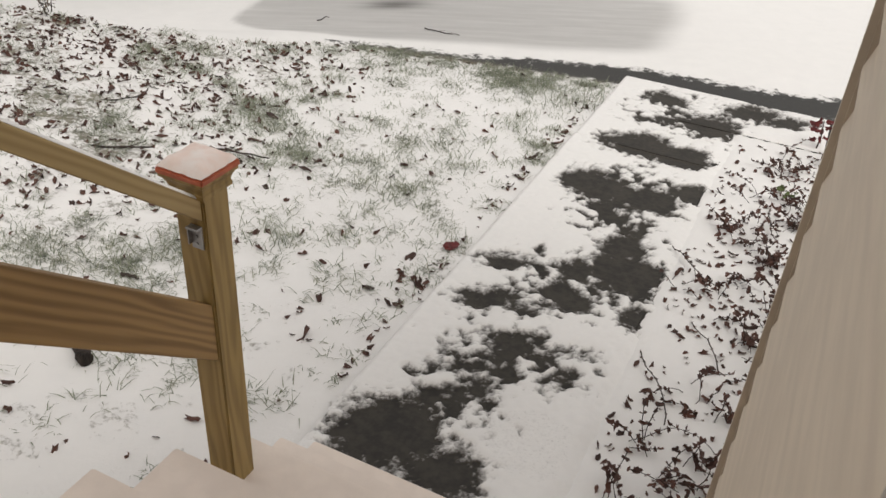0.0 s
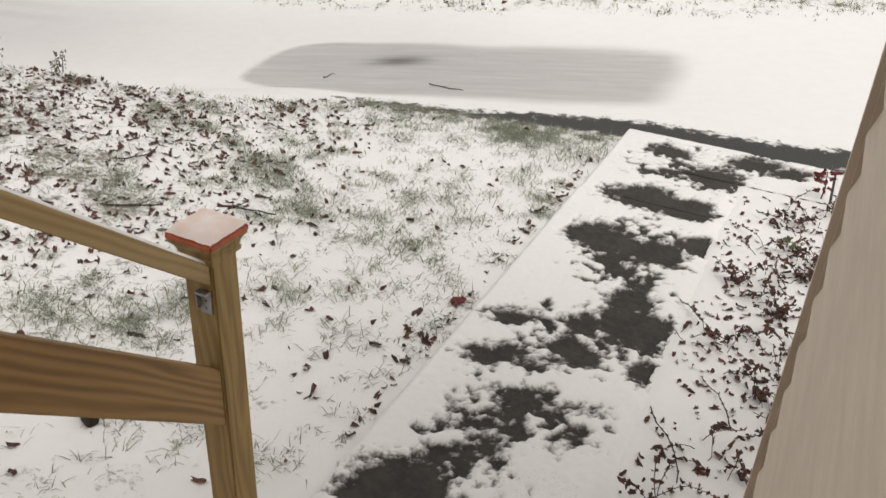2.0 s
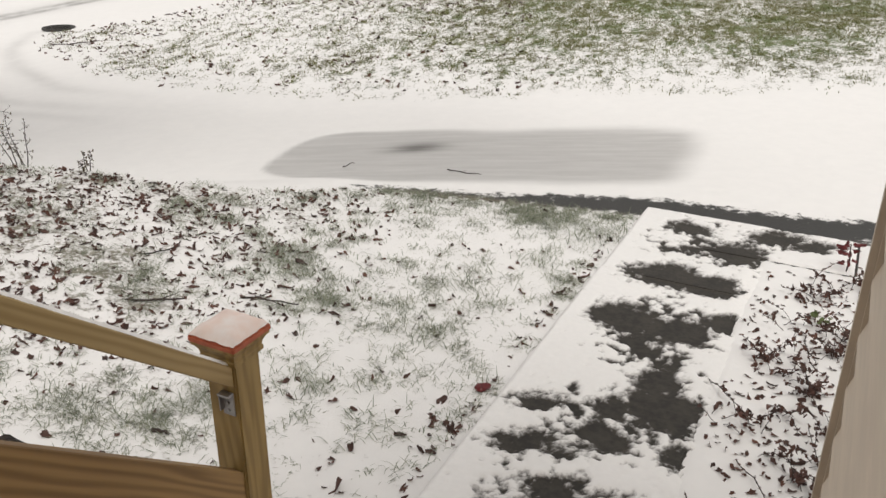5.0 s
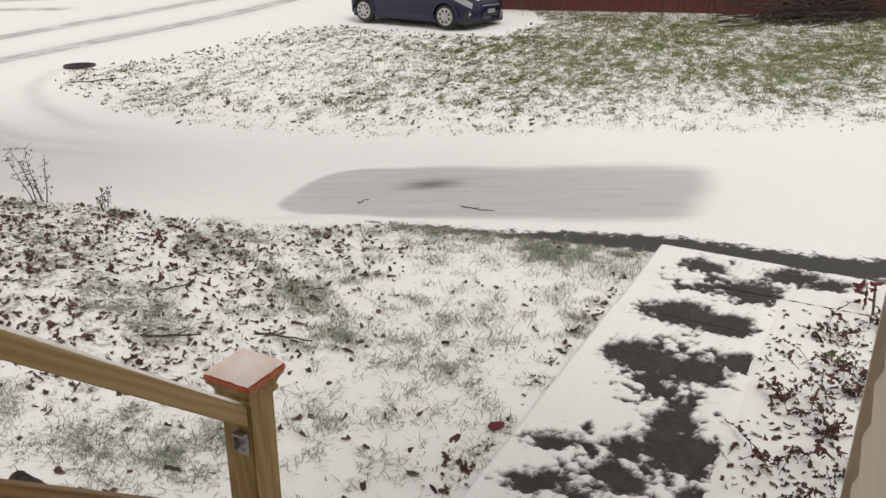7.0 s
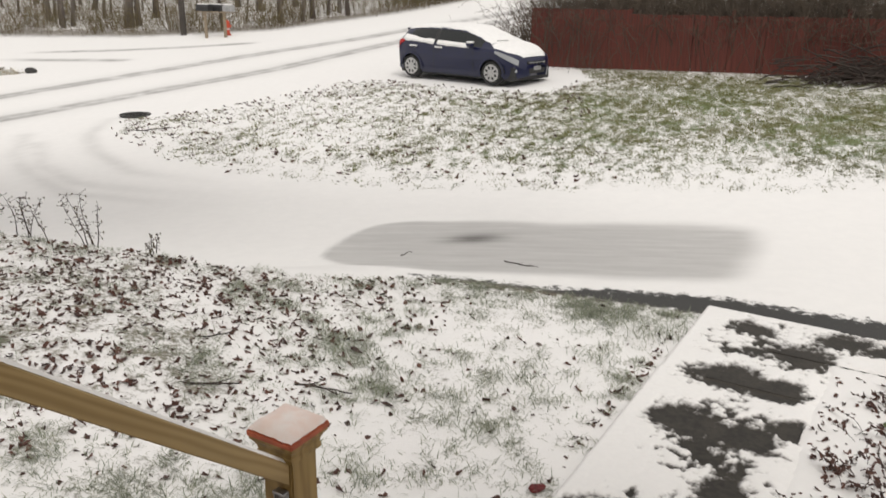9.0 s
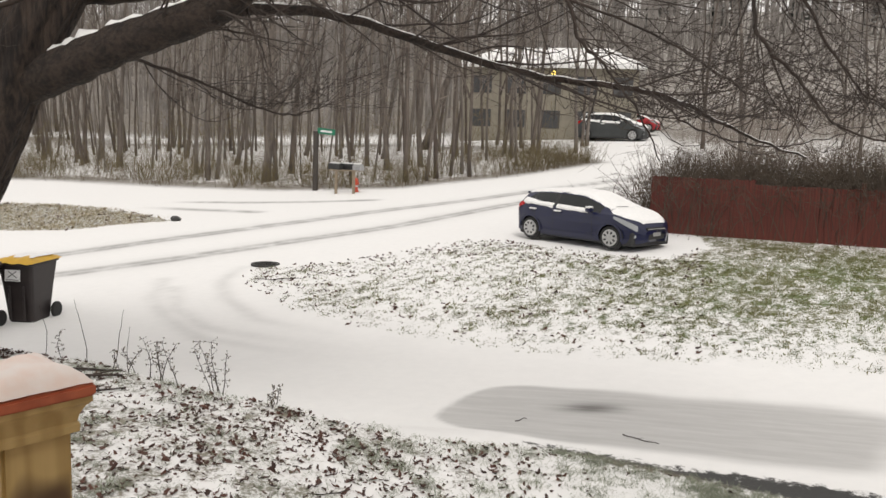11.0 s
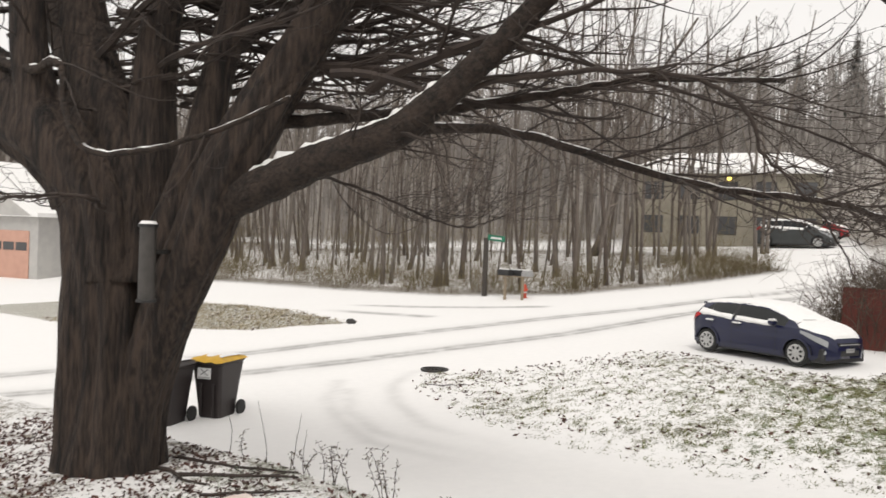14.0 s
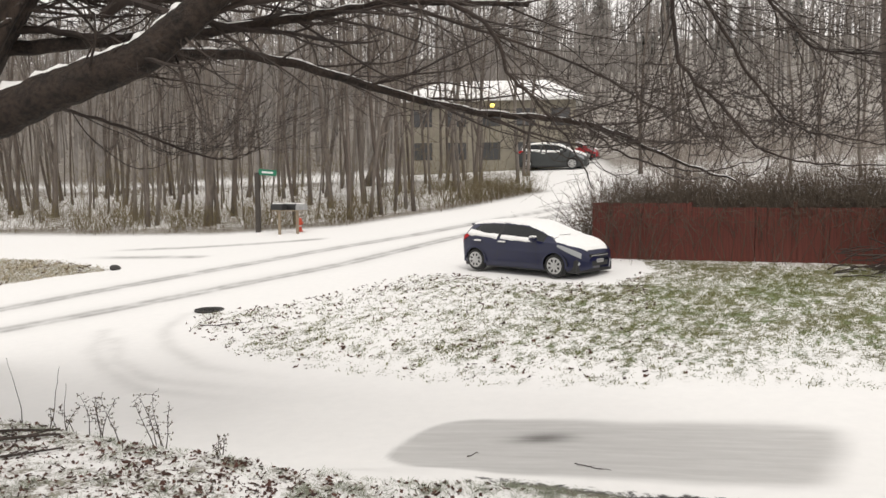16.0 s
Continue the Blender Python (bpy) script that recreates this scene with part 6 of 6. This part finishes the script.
def grass(name, tufts, blade, material, label, per=(5, 12), spread=0.05, width=0.0022, flat=0.5):
    """Tufts of bent blades poking through the snow."""
    g = Geo()
    gr = random.Random(name)
    for x, y, s in tufts:
        for k in range(gr.randint(*per)):
            px, py = x + gr.gauss(0, spread * s), y + gr.gauss(0, spread * s)
            z = hz(px, py)
            ln = gr.uniform(*blade) * s
            a = gr.uniform(0, 6.28)
            d = Vector((math.cos(a), math.sin(a), 0))
            w = Vector((-math.sin(a), math.cos(a), 0)) * width * gr.uniform(0.7, 1.5)
            l1, l2 = gr.uniform(0.2, 0.6) * flat * 2, gr.uniform(0.7, 1.3)
            p0 = Vector((px, py, z - 0.004))
            p1 = p0 + (d * l1 + Vector((0, 0, 1))).normalized() * ln * 0.55
            p2 = p1 + (d * l2 + Vector((0, 0, gr.uniform(-0.4, 0.5)))).normalized() * ln * 0.5
            g.add([p0 - w, p0 + w, p1 + w * 0.8, p1 - w * 0.8, p2], [(0, 1, 2, 3), (3, 2, 4)])
    return tagged(put(name, g, material), label, "grass", kind="stuff")


gr = random.Random(31)
tufts = []
while len(tufts) < 2400:
    x, y = gr.uniform(-5.5, 1.65), gr.uniform(2.1, 7.2)
    if not (on_lawn(x, y) and off_walk(x, y, 0.05)):
        continue
    den = max(0, 1.2 * tuft(x, y) - 0.05) + 0.06 + 0.3 * float(smooth01(0.6, 0.0, edge_at(x) - y))
    if gr.random() < den * (0.06 + 0.94 * float(smooth01(2.6, 4.3, y + 0.3 * abs(x)))) * (1 - 0.6 * float(smooth01(0.2, 2.4, -x - 0.25 * (5.6 - y)))):
        tufts.append((x, y, gr.uniform(0.6, 1.3)))
grass("lawn_grass", tufts, (0.03, 0.085), M_GRASS, "frosted grass blades poking through the lawn's snow", (12, 24), 0.040, 0.0018, 2.0)
big = []
for x, y in ((1.25, 6.03), (1.32, 6.15), (1.1, 5.95), (0.15, 5.2), (-0.1, 4.5), (0.3, 4.9), (-0.9, 3.9), (0.7, 5.5)):
    big += [(x + gr.gauss(0, 0.07), y + gr.gauss(0, 0.06), 1.5) for k in range(6)]
grass("grass_clumps", big, (0.05, 0.10), M_GRASS, "larger tufts of grass standing in the snow", (8, 16), 0.05, 0.002, 1.2)
tufts = []
while len(tufts) < 19000:
    x, y = gr.uniform(-7.6, 16), gr.uniform(10.5, 22)
    d = inside(x, y, LAWN2)
    if d > -0.1:
        continue
    den = max(0.03, 0.10 + 0.9 * clump(x, y)) + 0.30 * float(smooth01(-4, 3, x)) * float(smooth01(11.5, 14, y))
    if gr.random() < den * (0.35 + 0.65 * float(smooth01(0.1, 1.6, -d))):
        tufts.append((x, y, gr.uniform(0.7, 1.3)))
grass("back_lawn_grass", tufts, (0.025, 0.07), M_GRASS2, "green and straw-coloured grass through snow on the back lawn", (4, 8), 0.055, 0.0045, 1.1)


def weed(x, y, tall, seed, label="dry weed stalk at the edge of the drive", leafy=True, mat_=None):
    wr2 = random.Random(seed)
    ob = thing("dry_weed", pose(x, y, hz(x, y)), label, "weed", "weeds at the drive")
    st, lf = Geo(), Geo()
    stems = wr2.randint(1, 3) if leafy else 1
    for s in range(stems):
        p = Vector((wr2.gauss(0, 0.05), wr2.gauss(0, 0.05), -0.03))
        d = Vector((wr2.gauss(0, 0.18), wr2.gauss(0, 0.18), 1)).normalized()
        line = [p.copy()]
        for k in range(8):
            d = (d + Vector((wr2.gauss(0, 0.10), wr2.gauss(0, 0.10), 0))).normalized()
            p = p + d * tall / 8
            line.append(p.copy())
        st.tube(line, [0.006 * (1 - 0.7 * k / 8) for k in range(9)], 4)
        if leafy:
            for k in range(3, 9):
                for w in range(3):
                    dd = Vector((wr2.gauss(0, 1), wr2.gauss(0, 1), wr2.gauss(0, 0.5))).normalized()
                    q = line[k]
                    e = q + dd * tall * wr2.uniform(0.06, 0.16)
                    st.tube([q, e], [0.0025, 0.0015], 3, cap=False)
                    m = Matrix.Translation(e) @ pose(0, 0, 0, wr2.uniform(0, 180), wr2.uniform(0, 180), wr2.uniform(0, 360)) @ Matrix.Diagonal((0.024, 0.024, 0.024, 1))
                    lf.add([m @ Vector(v) for v in LEAVES[wr2.randrange(12)]], [tuple(range(10))])
    tagged(put("stem", st, M_TWIG, ob), kind="stuff")
    if lf.v:
        tagged(put("foliage", lf, mat_ or M_BRUSH, ob), kind="stuff")
    return ob


for k, (x, y, t) in enumerate(((-3.45, 6.62, 0.42), (-3.75, 6.75, 0.5), (-4.05, 6.8, 0.46), (-4.25, 6.88, 0.42), (-4.5, 6.95, 0.45), (-3.0, 6.6, 0.2), (-4.75, 7.05, 0.3), (-5.6, 7.3, 0.4), (-3.6, 6.72, 0.3))):
    weed(x, y, t, 100 + k)
for k, (x, y, t) in enumerate(((-4.95, 7.05, 0.62), (-5.3, 7.15, 0.7), (-4.65, 7.0, 0.5), (-6.05, 7.4, 0.6), (-7.4, 7.6, 0.6))):
    weed(x, y, t, 140 + k, "single bare stalk at the bank's edge", False)

# fallen sticks
for k, (x, y, ln, yaw, r) in enumerate(((0.15, 7.62, 0.36, -25, 0.0055), (-1.0, 7.9, 0.12, 20, 0.006), (-1.95, 4.6, 0.6, 5, 0.010), (-1.2, 4.75, 0.5, -5, 0.008), (-5.2, 6.5, 1.2, 20, 0.022), (-5.8, 6.3, 1.0, -15, 0.025),
                                        (-4.8, 6.2, 0.9, 35, 0.016), (-5.5, 6.9, 1.4, 8, 0.02), (-6.6, 15.1, 0.5, 30, 0.012), (-7.0, 15.0, 0.5, -20, 0.01), (-2.1, 5.3, 0.4, 40, 0.007), (-1.4, 3.35, 0.10, -15, 0.014))):
    g = Geo()
    rs = random.Random(300 + k)
    p = Vector((-ln / 2, 0, r * 0.8))
    line = []
    for s in range(9):
        line.append(p.copy())
        p = p + Vector((ln / 8, rs.gauss(0, ln * 0.03), max(-0.01, rs.gauss(0, 0.004))))
    g.tube(line, [r * (1 - 0.5 * s / 8) for s in range(9)], 6)
    for b in range(2):
        q = line[rs.randint(3, 6)]
        g.tube([q, q + Vector((ln * 0.15, rs.choice((-1, 1)) * ln * 0.12, 0.004))], [r * 0.5, r * 0.25], 4)
    ob = put("stick", g, M_TWIG)
    ob.matrix_world = pose(x, y, hz(x, y), 0, 0, yaw)
    tagged(ob, "dark fallen stick lying on snow", "stick", "fallen sticks")

# dark log end by the railing, and two more pieces beside it
for x, y, ln, yaw, r in ((-1.43, 2.77, 0.19, 125, 0.036), (-1.95, 3.05, 0.2, 150, 0.05), (-1.75, 3.0, 0.14, 60, 0.04)):
    g = Geo()
    n = 7
    line = [Vector((-ln / 2 + ln * s / (n - 1), 0.01 * noise.noise((s, x, 0)), r * 0.75)) for s in range(n)]
    g.tube(line, [r * (0.92 + 0.07 * noise.noise((s * 0.9, y, 3))) for s in range(n)], 10)
    ob = put("log", g, M_BARK)
    ob.matrix_world = pose(x, y, hz(x, y), 0, 0, yaw)
    tagged(ob, "short dark log lying in the snowy lawn", "log", "short logs")

# planting bed with withered perennials


def bed_plant(seed):
    pr = random.Random(seed)
    ob = thing("withered_plant", Matrix(), "withered dark perennial with curled leaves in the snowy bed", "plant", "plants in the bed")
    st, lf = Geo(), Geo()
    for s in range(pr.randint(3, 6)):
        p = Vector((pr.gauss(0, 0.04), pr.gauss(0, 0.04), -0.01))
        d = Vector((pr.gauss(0, 0.7), pr.gauss(0, 0.7), 1)).normalized()
        line = [p.copy()]
        ln = pr.uniform(0.08, 0.24)
        for k in range(6):
            d = (d + Vector((pr.gauss(0, 0.25), pr.gauss(0, 0.25), -0.12))).normalized()
            p = p + d * ln / 6
            p.z = max(p.z, 0.006)
            line.append(p.copy())
        st.tube(line, [0.002] * 7, 4)
        for k in range(2, 7):
            if pr.random() < 0.8:
                m = Matrix.Translation(line[k]) @ pose(0, 0, 0, pr.gauss(0, 40), pr.gauss(0, 40), pr.uniform(0, 360)) @ Matrix.Diagonal((*[pr.uniform(0.025, 0.052)] * 3, 1))
                q = [m @ Vector(v) for v in LEAVES[pr.randrange(12)]]
                lf.add([m @ Vector((0, 0, 0))] + q, [(0, i + 1, (i + 1) % 10 + 1) for i in range(10)])
    tagged(put("stem", st, M_TWIG, ob), kind="stuff")
    tagged(put("foliage", lf, M_LEAF, ob, "curled dark leaves"), kind="stuff")
    return ob


proto = [bed_plant(400 + k) for k in range(6)]
pr = random.Random(9)
made = 0
while made < 62:
    b, a = max(pr.uniform(-0.33, 0.42), pr.uniform(-0.33, 0.42)), pr.uniform(1.9, 5.85)
    if b < -0.30 + 0.12 * max(0, noise.noise((a * 2, 0, 0))) + 0.10 * (a < 3.4):
        continue
    p = HOUSE @ Vector((b, a, 0))
    m = pose(p.x, p.y, hz(p.x, p.y) + 0.004, 0, 0, pr.uniform(0, 360))
    if made < 6:
        proto[made].matrix_world = m
    else:
        copy_thing(proto[made % 6], m)
    made += 1
places = []
for k in range(560):
    b, a = pr.uniform(-0.33, 0.5), pr.uniform(1.7, 5.9)
    p = HOUSE @ Vector((b, a, 0))
    places.append((p.x, p.y))
scatter_leaves("bed_leaves", places, (0.02, 0.055), M_LEAF, "dark leaf scraps in the snowy bed")
# long trailing stems
for k, (b, a, ln) in enumerate(((-0.1, 2.75, 0.5), (-0.15, 3.9, 0.45), (0.05, 3.2, 0.4), (0.12, 4.6, 0.4))):
    p = HOUSE @ Vector((b, a, 0))
    rs = random.Random(500 + k)
    g, lf = Geo(), Geo()
    q, d = Vector((0, 0, 0.0)), Vector((rs.uniform(-0.4, 0.1), 1, 0.5)).normalized()
    line = [q.copy()]
    for s in range(10):
        d = (d + Vector((rs.gauss(0, 0.2), rs.gauss(0, 0.2), -0.08))).normalized()
        q = q + d * ln / 10
        q.z = max(q.z, 0.01)
        line.append(q.copy())
        m = Matrix.Translation(q) @ pose(0, 0, 0, rs.uniform(0, 90), 0, rs.uniform(0, 360)) @ Matrix.Diagonal((0.02, 0.02, 0.02, 1))
        lf.add([m @ Vector(v) for v in LEAVES[s % 12]], [tuple(range(10))])
    ob = thing("trailing_stem", pose(p.x, p.y, hz(p.x, p.y)), "thin trailing bare stem arching over the snow", "plant", "trailing stems")
    g.tube(line, [0.003] * 11, 4)
    put("stem", g, M_TWIG, ob)
    tagged(put("foliage", lf, M_LEAF, ob), kind="stuff")
# red-leaved plant at the far end of the bed
rp = thing("red_plant", pose(2.84, 5.34, hz(2.84, 5.34)), "small plant with drooping dark red leaves and snow", "plant")
g, lf = Geo(), Geo()
rs = random.Random(61)
g.tube([(0, 0, -0.02), (0.01, 0, 0.12), (0.0, 0.01, 0.24)], [0.006, 0.005, 0.003], 5)
for k in range(16):
    z, a = rs.uniform(0.08, 0.26), rs.uniform(0, 6.28)
    m = pose(0.05 * math.cos(a), 0.05 * math.sin(a), z, rs.gauss(60, 25), rs.gauss(0, 20), math.degrees(a)) @ Matrix.Diagonal((0.07, 0.055, 0.055, 1))
    q = [m @ Vector(v) for v in LEAVES[rs.randrange(12)]]
    lf.add([m @ Vector((0, 0, 0))] + q, [(0, i + 1, (i + 1) % 10 + 1) for i in range(10)])
put("stem", g, M_TWIG, rp)
tagged(put("foliage", lf, M_REDLEAF, rp, "dark red drooping leaves"), kind="stuff")
gp = HOUSE @ Vector((0.08, 5.2, 0))
g = Geo()
for k in range(6):
    m = pose(gp.x + rs.gauss(0, 0.05), gp.y + rs.gauss(0, 0.05), hz(gp.x, gp.y) + 0.03, rs.gauss(0, 30), rs.gauss(0, 30), rs.uniform(0, 360)) @ Matrix.Diagonal((0.07, 0.07, 0.07, 1))
    g.add([m @ Vector(v) for v in LEAVES[k]], [tuple(range(10))])
tagged(put("green_leaves", g, M_GREENLEAF), "few green leaves left in the bed", "leaves", kind="stuff")

# stone at the tip of the verge across the street
bm = bmesh.new()
bmesh.ops.create_icosphere(bm, subdivisions=2, radius=0.17)
for v in bm.verts:
    v.co *= 1 + 0.35 * noise.noise(v.co * 5)
    v.co.z *= 0.6
tip = part("stone", bm, M_IRON, None)
tip.matrix_world = pose(-13.95, 23.45, hz(-13.95, 23.45) + 0.06)
tagged(tip, "dark stone at the tip of the verge", "stone")
places = [(lr.uniform(-26, -14), lr.uniform(20, 28.5)) for k in range(700)]
scatter_leaves("verge_leaves", [p for p in places if inside(p[0], p[1], ISLAND) < 0], (0.06, 0.14), M_LEAF, "brown leaves on the verge across the street")
tufts = [(gr.uniform(-26, -14), gr.uniform(20, 28.5), gr.uniform(0.8, 1.4)) for k in range(3000)]
grass("verge_grass", [q for q in tufts if inside(q[0], q[1], ISLAND) < 0], (0.05, 0.12), M_STRAW, "straw-coloured grass on the verge across the street", (5, 9), 0.1, 0.007, 1.2)
